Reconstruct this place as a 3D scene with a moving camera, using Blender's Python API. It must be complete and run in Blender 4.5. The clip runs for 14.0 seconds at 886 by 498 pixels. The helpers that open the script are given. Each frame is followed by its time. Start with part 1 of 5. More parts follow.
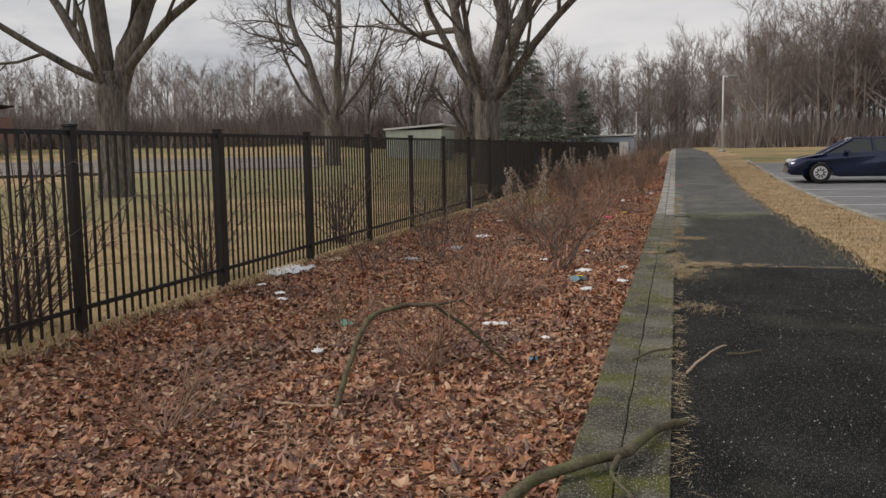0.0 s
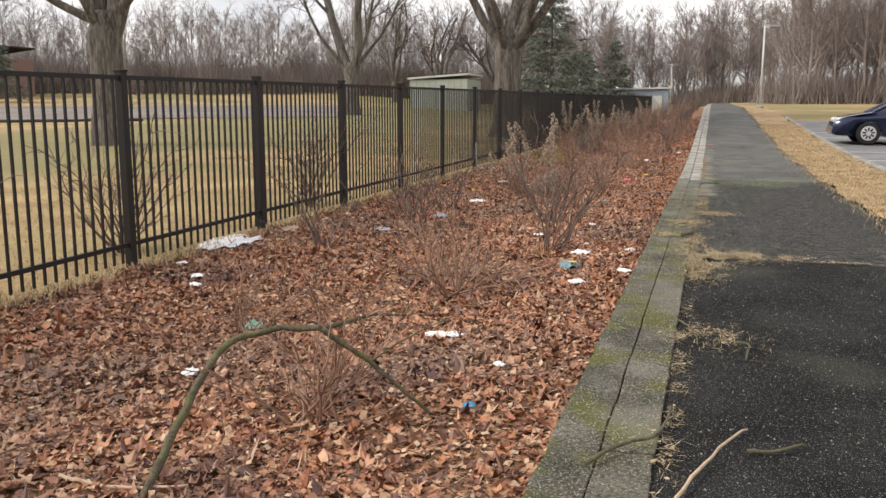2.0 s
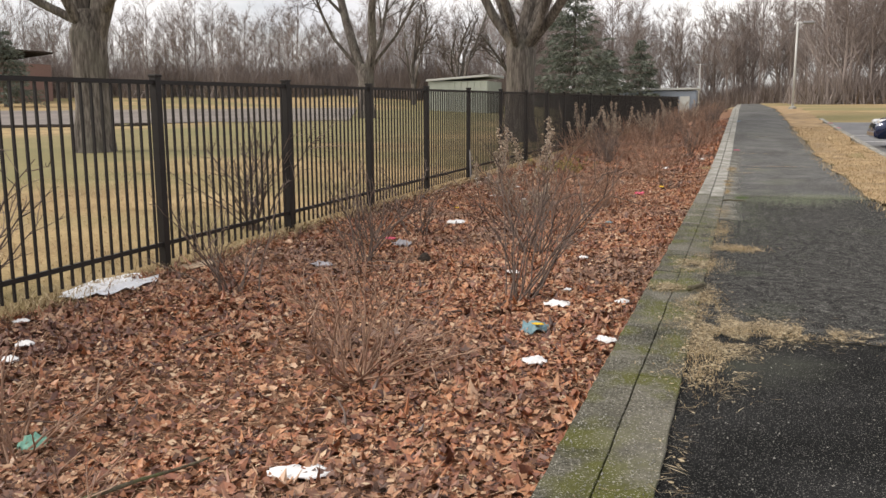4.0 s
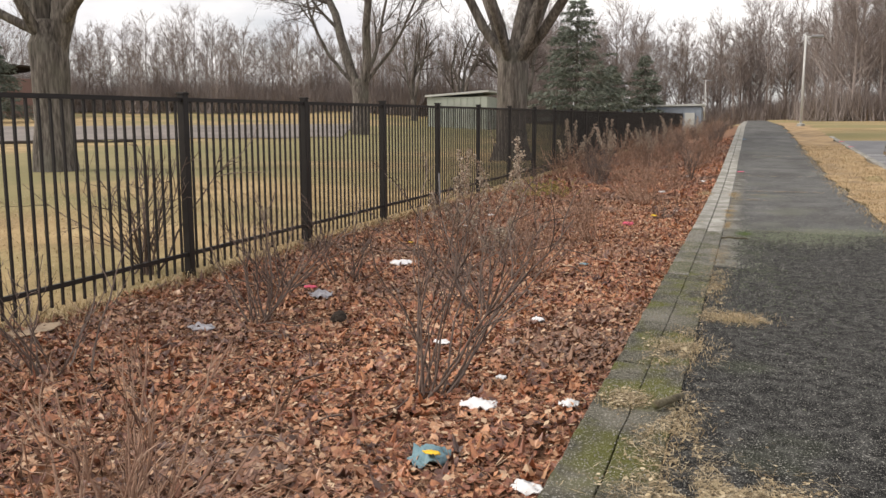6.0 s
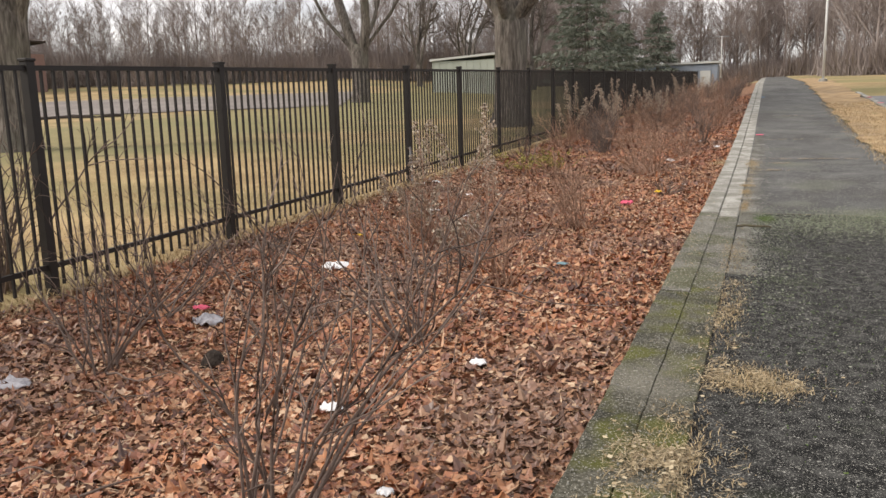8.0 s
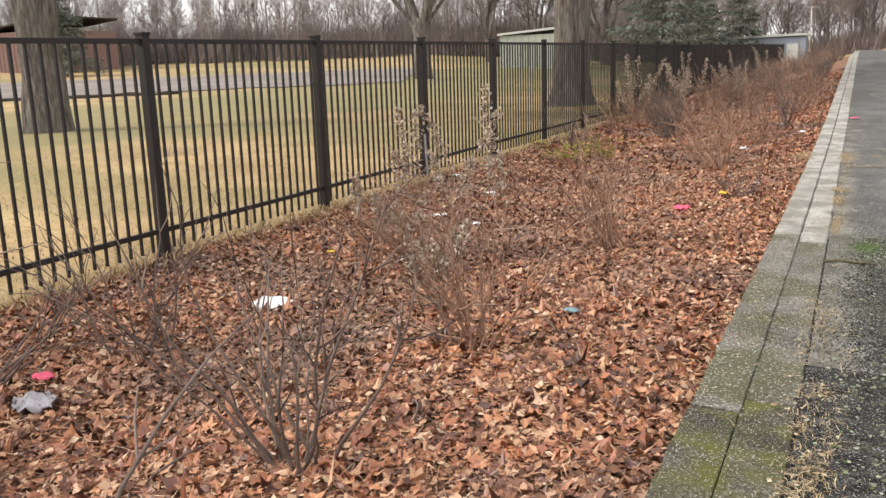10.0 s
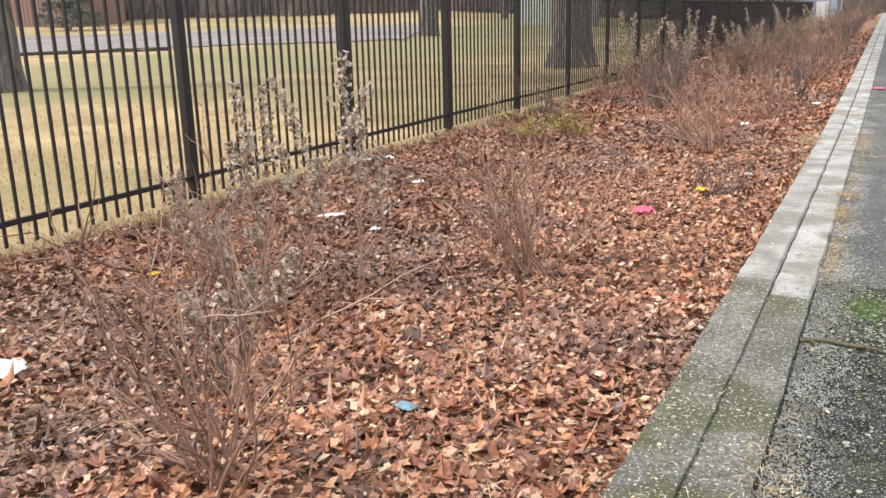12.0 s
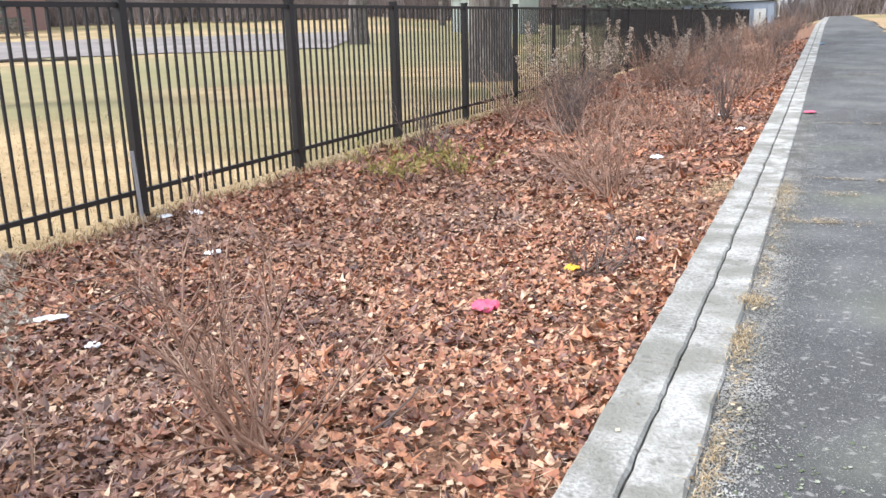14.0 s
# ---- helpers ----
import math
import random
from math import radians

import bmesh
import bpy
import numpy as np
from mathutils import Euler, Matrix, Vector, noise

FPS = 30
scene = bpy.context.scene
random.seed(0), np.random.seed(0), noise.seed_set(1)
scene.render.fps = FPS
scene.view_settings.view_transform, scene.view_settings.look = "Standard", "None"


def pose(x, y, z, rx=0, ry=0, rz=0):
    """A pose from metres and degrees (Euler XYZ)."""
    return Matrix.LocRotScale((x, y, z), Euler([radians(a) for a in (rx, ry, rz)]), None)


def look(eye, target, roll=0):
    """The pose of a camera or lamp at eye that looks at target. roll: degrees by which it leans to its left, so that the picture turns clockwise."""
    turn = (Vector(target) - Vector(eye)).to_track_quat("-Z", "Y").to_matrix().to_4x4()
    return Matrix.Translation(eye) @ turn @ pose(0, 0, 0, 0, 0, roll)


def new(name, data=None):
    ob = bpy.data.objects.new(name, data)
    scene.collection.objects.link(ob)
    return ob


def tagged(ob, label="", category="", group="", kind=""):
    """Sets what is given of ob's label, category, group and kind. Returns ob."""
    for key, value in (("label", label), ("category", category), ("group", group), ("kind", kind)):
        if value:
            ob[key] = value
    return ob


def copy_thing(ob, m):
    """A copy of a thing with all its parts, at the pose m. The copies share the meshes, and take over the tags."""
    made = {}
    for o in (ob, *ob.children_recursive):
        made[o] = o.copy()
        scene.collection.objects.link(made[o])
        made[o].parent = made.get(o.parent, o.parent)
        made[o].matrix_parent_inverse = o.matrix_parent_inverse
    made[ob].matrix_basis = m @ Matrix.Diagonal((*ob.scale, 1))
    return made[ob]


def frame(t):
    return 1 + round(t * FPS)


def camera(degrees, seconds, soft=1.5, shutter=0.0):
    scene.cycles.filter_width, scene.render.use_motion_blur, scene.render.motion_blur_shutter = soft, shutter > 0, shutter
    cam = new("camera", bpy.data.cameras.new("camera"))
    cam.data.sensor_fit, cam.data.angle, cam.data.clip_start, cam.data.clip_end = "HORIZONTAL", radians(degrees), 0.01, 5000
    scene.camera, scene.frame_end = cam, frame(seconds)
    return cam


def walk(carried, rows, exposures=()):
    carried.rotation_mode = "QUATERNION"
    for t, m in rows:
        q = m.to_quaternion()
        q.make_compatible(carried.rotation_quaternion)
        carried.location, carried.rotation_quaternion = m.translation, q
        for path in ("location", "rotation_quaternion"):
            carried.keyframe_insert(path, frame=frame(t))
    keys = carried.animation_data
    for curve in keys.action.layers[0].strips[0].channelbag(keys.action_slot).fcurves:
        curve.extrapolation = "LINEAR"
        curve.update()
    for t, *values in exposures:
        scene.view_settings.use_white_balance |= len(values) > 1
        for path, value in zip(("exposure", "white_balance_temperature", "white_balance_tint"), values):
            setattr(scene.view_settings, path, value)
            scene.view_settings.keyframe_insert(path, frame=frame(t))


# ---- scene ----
cam = camera(56.3, 14.0)
METRES, EYE, TILT, LEAN, TURN = 13.3, 1.5, 0.0, 0.0, 15.7
PATH = [
    (0, (0.004, 0.245, 1.136), (-0.534, 2.159, 0.923), -0.9),
    (0.5, (0.024, 0.716, 1.151), (-0.581, 2.601, 0.871), -0.8),
    (1, (0.046, 1.317, 1.129), (-0.535, 3.208, 0.833), -0.4),
    (1.5, (0.11, 1.804, 1.143), (-0.492, 3.684, 0.823), -0.6),
    (2, (0.128, 2.277, 1.16), (-0.474, 4.155, 0.832), 0.1),
    (2.5, (0.163, 2.756, 1.169), (-0.430, 4.637, 0.846), -0.1),
    (3, (0.207, 3.336, 1.161), (-0.442, 5.197, 0.821), 0.2),
    (3.2, (0.208, 3.573, 1.177), (-0.45, 5.432, 0.846), 0.1),
    (5.3, (0.194, 5.934, 1.21), (-0.453, 7.8, 0.897), -0.9),
    (5.5, (0.198, 6.107, 1.217), (-0.442, 7.977, 0.912), -0.9),
    (6, (0.253, 6.598, 1.236), (-0.429, 8.456, 0.95), -0.1),
    (6.5, (0.269, 7.099, 1.243), (-0.387, 8.964, 0.942), -0.1),
    (7, (0.218, 7.618, 1.256), (-0.416, 9.485, 0.923), -0.6),
    (7.5, (0.21, 8.163, 1.247), (-0.438, 10.017, 0.873), -0.5),
    (7.7, (0.219, 8.358, 1.246), (-0.453, 10.206, 0.878), -0.9),
    (9.8, (0.16, 10.623, 1.234), (-0.715, 12.371, 0.814), -1.6),
    (10, (0.127, 10.855, 1.248), (-0.748, 12.605, 0.831), -1.8),
    (10.5, (0.191, 11.393, 1.244), (-0.747, 13.111, 0.839), -2.2),
    (11, (0.177, 11.943, 1.264), (-0.750, 13.656, 0.814), -1.9),
    (11.5, (0.243, 12.49, 1.239), (-0.683, 14.195, 0.760), -2.0),
    (12, (0.219, 13.065, 1.25), (-0.693, 14.769, 0.738), -1.4),
    (12.5, (0.231, 13.642, 1.255), (-0.743, 15.306, 0.725), -1.9),
    (13, (0.2, 14.211, 1.25), (-0.779, 15.863, 0.689), -1.5),
    (13.5, (0.209, 14.784, 1.286), (-0.699, 16.463, 0.69), -2.6),
    (14, (0.275, 15.405, 1.34), (-0.536, 17.163, 0.838), -1.4),
]
walk(cam, [(t, look(eye, target, roll)) for t, eye, target, roll in PATH], [(0, -0.15, 6750, 12), (0.5, 0.05, 6800, 13), (1, 0.22, 6900, 13), (1.5, 0.38, 6900, 13), (2, 0.65, 6850, 12), (2.5, 0.72, 6800, 12), (3, 0.55, 6850, 12), (5.5, 0.55, 6900, 13), (6.5, 0.55, 6900, 13), (7.7, 0.62, 6900, 13), (10, 0.98, 6850, 13), (12.5, 1.3, 6250, 12), (14, 1.45, 5900, 12)])

# ---- light ----
world = bpy.data.worlds.new("overcast_sky")
scene.world = world
world.use_nodes = True
wn = world.node_tree
wn.nodes.clear()
w_out = wn.nodes.new("ShaderNodeOutputWorld")
w_bg = wn.nodes.new("ShaderNodeBackground")
w_bg.inputs["Strength"].default_value = 0.085
w_sky = wn.nodes.new("ShaderNodeTexSky")
w_sky.sky_type = "NISHITA"
w_sky.sun_disc = False
w_sky.sun_elevation, w_sky.sun_rotation = radians(38), radians(-118)
w_sky.air_density, w_sky.dust_density = 1.0, 2.0
w_co = wn.nodes.new("ShaderNodeTexCoord")
w_map = wn.nodes.new("ShaderNodeMapping")
w_map.inputs["Scale"].default_value = (1.0, 1.0, 4.0)
w_noise = wn.nodes.new("ShaderNodeTexNoise")
w_noise.inputs["Scale"].default_value = 2.2
w_noise.inputs["Detail"].default_value = 7
w_noise.inputs["Roughness"].default_value = 0.55
w_ramp = wn.nodes.new("ShaderNodeValToRGB")
w_ramp.color_ramp.elements[0].position, w_ramp.color_ramp.elements[0].color = 0.33, (0.45, 0.45, 0.45, 1)
w_ramp.color_ramp.elements[1].position, w_ramp.color_ramp.elements[1].color = 0.50, (1, 1, 1, 1)
w_cloud = wn.nodes.new("ShaderNodeTexNoise")
w_cloud.inputs["Scale"].default_value = 3.4
w_cloud.inputs["Detail"].default_value = 6
w_cr = wn.nodes.new("ShaderNodeValToRGB")
w_cr.color_ramp.elements[0].position, w_cr.color_ramp.elements[0].color = 0.3, (6.6, 6.9, 7.5, 1)
w_cr.color_ramp.elements[1].position, w_cr.color_ramp.elements[1].color = 0.66, (9.6, 9.7, 9.8, 1)
w_mix = wn.nodes.new("ShaderNodeMixRGB")
wl = wn.links.new
wl(w_co.outputs["Generated"], w_map.inputs["Vector"])
wl(w_map.outputs["Vector"], w_noise.inputs["Vector"])
wl(w_map.outputs["Vector"], w_cloud.inputs["Vector"])
wl(w_noise.outputs["Fac"], w_ramp.inputs["Fac"])
wl(w_cloud.outputs["Fac"], w_cr.inputs["Fac"])
wl(w_ramp.outputs["Color"], w_mix.inputs["Fac"])
wl(w_sky.outputs["Color"], w_mix.inputs["Color1"])
wl(w_cr.outputs["Color"], w_mix.inputs["Color2"])
wl(w_mix.outputs["Color"], w_bg.inputs["Color"])
wl(w_bg.outputs["Background"], w_out.inputs["Surface"])

sun_data = bpy.data.lights.new("sun", "SUN")
sun_data.energy, sun_data.angle, sun_data.color = 1.9, radians(14), (1.0, 0.95, 0.88)
sun = new("sun", sun_data)
sun.matrix_world = look((-23, -12, 20.3), (0, 0, 0))


# ---- materials ----
def mat(name, stops, scale=6.0, rough=0.85, metal=0.0, bump=0.3, fine=60.0, vary="", vary_amt=0.35, bump_dist=0.01, spec=0.3, coat=0.0, transmission=0.0, squash=(1, 1, 1)):
    """Base colour from a ramp over broad and fine noise, a bump of both, and a change from piece to piece (vary: 'island' or 'object')."""
    m = bpy.data.materials.new(name)
    m.use_nodes = True
    nt = m.node_tree
    b = nt.nodes["Principled BSDF"]
    co = nt.nodes.new("ShaderNodeTexCoord")
    n1, n2 = nt.nodes.new("ShaderNodeTexNoise"), nt.nodes.new("ShaderNodeTexNoise")
    n1.inputs["Scale"].default_value, n1.inputs["Detail"].default_value = scale, 5
    n2.inputs["Scale"].default_value, n2.inputs["Detail"].default_value = fine, 4
    mx = nt.nodes.new("ShaderNodeMath")
    mx.operation = "MULTIPLY_ADD"
    mx.inputs[1].default_value, mx.inputs[2].default_value = 0.5, 0.0
    mp = nt.nodes.new("ShaderNodeMapping")
    mp.inputs["Scale"].default_value = squash
    nt.links.new(co.outputs["Object"], mp.inputs["Vector"])
    nt.links.new(mp.outputs["Vector"], n1.inputs["Vector"])
    nt.links.new(mp.outputs["Vector"], n2.inputs["Vector"])
    add = nt.nodes.new("ShaderNodeMath")
    add.operation = "MULTIPLY_ADD"
    add.inputs[1].default_value = 0.5
    nt.links.new(n1.outputs["Fac"], mx.inputs[0])
    nt.links.new(n2.outputs["Fac"], add.inputs[0])
    nt.links.new(mx.outputs[0], add.inputs[2])
    last = add.outputs[0]
    if vary:
        src = nt.nodes.new("ShaderNodeNewGeometry").outputs["Random Per Island"] if vary == "island" else nt.nodes.new("ShaderNodeObjectInfo").outputs["Random"]
        mix = nt.nodes.new("ShaderNodeMix")
        mix.inputs[0].default_value = vary_amt
        nt.links.new(last, mix.inputs[2])
        nt.links.new(src, mix.inputs[3])
        last = mix.outputs[0]
    ramp = nt.nodes.new("ShaderNodeValToRGB")
    els = ramp.color_ramp.elements
    while len(els) < len(stops):
        els.new(0.5)
    for e, (p, c) in zip(els, stops):
        e.position, e.color = p, (*c, 1)
    nt.links.new(last, ramp.inputs["Fac"])
    nt.links.new(ramp.outputs["Color"], b.inputs["Base Color"])
    b.inputs["Roughness"].default_value, b.inputs["Metallic"].default_value = rough, metal
    b.inputs["Specular IOR Level"].default_value = spec
    b.inputs["Coat Weight"].default_value = coat
    b.inputs["Transmission Weight"].default_value = transmission
    if bump:
        bp = nt.nodes.new("ShaderNodeBump")
        bp.inputs["Strength"].default_value, bp.inputs["Distance"].default_value = bump, bump_dist
        nt.links.new(add.outputs[0], bp.inputs["Height"])
        nt.links.new(bp.outputs["Normal"], b.inputs["Normal"])
    return m


def stain(m, scale, lo, hi, colour, strength=1.0, squash=(1, 1, 1), shift=(0, 0, 0), detail=6):
    """Lay patches of another colour, with a noise outline of their own, over a material."""
    nt = m.node_tree
    b = nt.nodes["Principled BSDF"]
    was = b.inputs["Base Color"].links[0].from_socket
    co, mp, n, r = (nt.nodes.new(k) for k in ("ShaderNodeTexCoord", "ShaderNodeMapping", "ShaderNodeTexNoise", "ShaderNodeMapRange"))
    mp.inputs["Scale"].default_value, mp.inputs["Location"].default_value = squash, shift
    n.inputs["Scale"].default_value, n.inputs["Detail"].default_value = scale, detail
    r.inputs["From Min"].default_value, r.inputs["From Max"].default_value, r.inputs["To Max"].default_value = lo, hi, strength
    mix = nt.nodes.new("ShaderNodeMixRGB")
    mix.inputs["Color2"].default_value = (*colour, 1)
    nt.links.new(co.outputs["Object"], mp.inputs["Vector"])
    nt.links.new(mp.outputs["Vector"], n.inputs["Vector"])
    nt.links.new(n.outputs["Fac"], r.inputs["Value"])
    nt.links.new(r.outputs["Result"], mix.inputs["Fac"])
    nt.links.new(was, mix.inputs["Color1"])
    nt.links.new(mix.outputs["Color"], b.inputs["Base Color"])
    return m


M_FIELD = mat("dry_lawn", [(0.36, (0.22, 0.152, 0.075)), (0.5, (0.37, 0.262, 0.13)), (0.64, (0.49, 0.365, 0.195))], 0.5, 0.95, bump=0.6, fine=25, bump_dist=0.03)
stain(M_FIELD, 0.9, 0.5, 0.68, (0.20, 0.15, 0.07), 0.5, squash=(0.7, 1.3, 1))
stain(M_FIELD, 0.10, 0.44, 0.58, (0.19, 0.175, 0.075), 0.8, squash=(0.5, 1.4, 1))
def swale(m, x0, x1, soft, colour, strength):
    """A greener strip of lawn between two lines along the fence, with a ragged rim."""
    nt = m.node_tree
    b = nt.nodes["Principled BSDF"]
    was = b.inputs["Base Color"].links[0].from_socket
    co, sep, n = (nt.nodes.new(k) for k in ("ShaderNodeTexCoord", "ShaderNodeSeparateXYZ", "ShaderNodeTexNoise"))
    n.inputs["Scale"].default_value, n.inputs["Detail"].default_value = 0.22, 6
    wob = nt.nodes.new("ShaderNodeMath")
    wob.operation = "MULTIPLY_ADD"
    wob.inputs[1].default_value = 16.0
    nt.links.new(co.outputs["Object"], sep.inputs[0])
    nt.links.new(co.outputs["Object"], n.inputs["Vector"])
    nt.links.new(n.outputs["Fac"], wob.inputs[0])
    nt.links.new(sep.outputs["X"], wob.inputs[2])
    ends = []
    for lo, hi in ((x0 + 8 - soft, x0 + 8 + soft), (x1 + 8 + soft, x1 + 8 - soft)):
        r = nt.nodes.new("ShaderNodeMapRange")
        r.inputs["From Min"].default_value, r.inputs["From Max"].default_value, r.inputs["To Max"].default_value = lo, hi, 1.0
        nt.links.new(wob.outputs[0], r.inputs["Value"])
        ends.append(r.outputs["Result"])
    both = nt.nodes.new("ShaderNodeMath")
    both.operation = "MULTIPLY"
    amt = nt.nodes.new("ShaderNodeMath")
    amt.operation = "MULTIPLY"
    amt.inputs[1].default_value = strength
    nt.links.new(ends[0], both.inputs[0])
    nt.links.new(ends[1], both.inputs[1])
    nt.links.new(both.outputs[0], amt.inputs[0])
    mix = nt.nodes.new("ShaderNodeMixRGB")
    mix.inputs["Color2"].default_value = (*colour, 1)
    nt.links.new(amt.outputs[0], mix.inputs["Fac"])
    nt.links.new(was, mix.inputs["Color1"])
    nt.links.new(mix.outputs["Color"], b.inputs["Base Color"])


swale(M_FIELD, -31, -14.5, 2.5, (0.20, 0.185, 0.085), 0.75)
M_SOIL = mat("bed_soil", [(0.35, (0.08, 0.045, 0.03)), (0.5, (0.20, 0.105, 0.062)), (0.65, (0.33, 0.18, 0.105))], 5, 0.95, bump=1.0, fine=45, bump_dist=0.03)
M_LEAF = mat("fallen_leaf", [(0.10, (0.052, 0.027, 0.023)), (0.28, (0.175, 0.063, 0.037)), (0.50, (0.37, 0.138, 0.066)), (0.70, (0.51, 0.232, 0.110)), (0.84, (0.55, 0.335, 0.205)), (0.95, (0.66, 0.50, 0.375))], 9, 0.50, bump=0.5, fine=60, vary="island", vary_amt=0.74, spec=0.65)
stain(M_LEAF, 0.55, 0.50, 0.66, (0.19, 0.13, 0.10), 0.7)
stain(M_LEAF, 0.8, 0.56, 0.66, (0.09, 0.048, 0.045), 0.6, shift=(3.1, 7.7, 0))
stain(M_LEAF, 24, 0.58, 0.68, (0.09, 0.05, 0.035), 0.55, detail=3)
M_CRUMB = mat("leaf_crumb", [(0.12, (0.085, 0.046, 0.033)), (0.4, (0.25, 0.122, 0.07)), (0.65, (0.42, 0.235, 0.14)), (0.9, (0.60, 0.45, 0.31))], 7, 0.8, bump=0.0, vary="island", vary_amt=0.8)
M_CHAFF = mat("straw_chaff", [(0.12, (0.12, 0.085, 0.05)), (0.4, (0.27, 0.205, 0.12)), (0.65, (0.43, 0.345, 0.215)), (0.9, (0.58, 0.49, 0.34))], 7, 0.85, bump=0.0, vary="island", vary_amt=0.8)
M_ASPH = mat("asphalt_path", [(0.40, (0.004, 0.004, 0.004)), (0.5, (0.010, 0.010, 0.010)), (0.6, (0.024, 0.024, 0.024))], 1.6, 0.95, spec=0.12, bump=0.8, fine=130, bump_dist=0.012)
M_ASPH2 = mat("weathered_asphalt", [(0.38, (0.050, 0.050, 0.049)), (0.5, (0.085, 0.085, 0.083)), (0.62, (0.135, 0.132, 0.126))], 1.6, 0.9, bump=0.7, fine=110, bump_dist=0.01)
stain(M_ASPH2, 0.5, 0.48, 0.62, (0.045, 0.043, 0.040), 0.7, squash=(1.6, 0.7, 1), shift=(1, 4, 0))
stain(M_ASPH2, 26, 0.60, 0.68, (0.30, 0.29, 0.265), 0.6, detail=3)
M_ASPHB = mat("speckled_asphalt", [(0.42, (0.009, 0.009, 0.009)), (0.5, (0.023, 0.023, 0.022)), (0.58, (0.070, 0.069, 0.065))], 14, 0.95, spec=0.12, bump=0.9, fine=150, bump_dist=0.012)
stain(M_ASPHB, 1.4, 0.58, 0.75, (0.05, 0.06, 0.034), 0.6)
stain(M_ASPHB, 110, 0.63, 0.69, (0.42, 0.41, 0.37), 0.85, detail=2)
for _m in (M_ASPH, M_ASPH2, M_ASPHB):
    stain(_m, 190, 0.64, 0.70, (0.34, 0.33, 0.30), 0.7, detail=1)
stain(M_ASPH2, 0.7, 0.56, 0.70, (0.14, 0.145, 0.11), 0.7)
stain(M_ASPH, 0.9, 0.58, 0.75, (0.07, 0.075, 0.055), 0.6)
M_VERGE = mat("trodden_verge", [(0.36, (0.20, 0.13, 0.07)), (0.5, (0.36, 0.245, 0.13)), (0.64, (0.50, 0.37, 0.21))], 2.2, 0.95, bump=0.8, fine=40, bump_dist=0.02)
stain(M_VERGE, 1.4, 0.5, 0.64, (0.17, 0.125, 0.085), 0.6)
M_MOSS = mat("moss_crust", [(0.35, (0.10, 0.12, 0.065)), (0.5, (0.19, 0.21, 0.135)), (0.65, (0.33, 0.345, 0.27))], 3, 0.95, bump=0.8, fine=70, vary="island", vary_amt=0.5)
M_MOSSG = mat("living_moss", [(0.25, (0.03, 0.055, 0.010)), (0.5, (0.065, 0.11, 0.020)), (0.8, (0.12, 0.17, 0.04))], 9, 0.95, bump=0.8, fine=80, vary="island", vary_amt=0.6)
M_KERB = mat("pale_concrete", [(0.38, (0.21, 0.20, 0.18)), (0.5, (0.34, 0.33, 0.30)), (0.62, (0.46, 0.45, 0.415))], 3.0, 0.9, bump=1.0, fine=60, vary="object", vary_amt=0.06, bump_dist=0.02)
M_KERBG = mat("weathered_concrete", [(0.38, (0.06, 0.058, 0.046)), (0.5, (0.125, 0.12, 0.10)), (0.62, (0.23, 0.22, 0.19))], 2.4, 0.9, bump=1.0, fine=60, vary="object", vary_amt=0.06, bump_dist=0.02)
stain(M_KERBG, 2.2, 0.47, 0.60, (0.07, 0.072, 0.030), 0.8)
stain(M_KERBG, 90, 0.62, 0.69, (0.52, 0.50, 0.45), 0.8, detail=1)
stain(M_KERB, 4.5, 0.46, 0.62, (0.19, 0.185, 0.155), 0.85)
stain(M_KERB, 1.6, 0.5, 0.62, (0.20, 0.195, 0.165), 0.7, shift=(2, 9, 0))
stain(M_KERB, 22, 0.58, 0.70, (0.12, 0.115, 0.095), 0.6)
M_KERBM = mat("mossy_concrete", [(0.40, (0.028, 0.027, 0.019)), (0.5, (0.070, 0.066, 0.048)), (0.62, (0.16, 0.15, 0.12))], 2.6, 0.92, bump=1.0, fine=60, vary="object", vary_amt=0.06, bump_dist=0.02)
stain(M_KERBM, 3.0, 0.47, 0.60, (0.085, 0.088, 0.018), 0.95)
stain(M_KERBM, 1.3, 0.54, 0.66, (0.19, 0.178, 0.145), 0.5, shift=(5, 2, 0))
stain(M_KERBM, 130, 0.62, 0.69, (0.46, 0.44, 0.38), 0.7, detail=1)
M_IRON = mat("black_powder_coat", [(0.3, (0.008, 0.007, 0.007)), (0.7, (0.018, 0.015, 0.014))], 8, 0.5, 0.0, bump=0.08, fine=120, spec=0.35)
M_BARK = mat("grey_bark", [(0.36, (0.045, 0.039, 0.034)), (0.5, (0.115, 0.10, 0.088)), (0.62, (0.20, 0.178, 0.158))], 4, 0.95, bump=1.0, fine=16, bump_dist=0.06, squash=(1, 1, 0.16))
stain(M_BARK, 0.9, 0.5, 0.66, (0.13, 0.125, 0.10), 0.6)
M_TWIG = mat("twig_bark", [(0.3, (0.055, 0.042, 0.036)), (0.7, (0.12, 0.095, 0.08))], 3, 0.95, bump=0.0)
M_WOOD = mat("far_bare_wood", [(0.3, (0.15, 0.122, 0.112)), (0.5, (0.24, 0.20, 0.183)), (0.7, (0.35, 0.30, 0.278))], 0.15, 0.95, bump=0.0, vary="island", vary_amt=0.4)
M_SHRUB = mat("shrub_stem", [(0.3, (0.11, 0.060, 0.041)), (0.5, (0.25, 0.145, 0.10)), (0.7, (0.43, 0.29, 0.21))], 6, 0.75, bump=0.2, fine=90, vary="island", vary_amt=0.6)
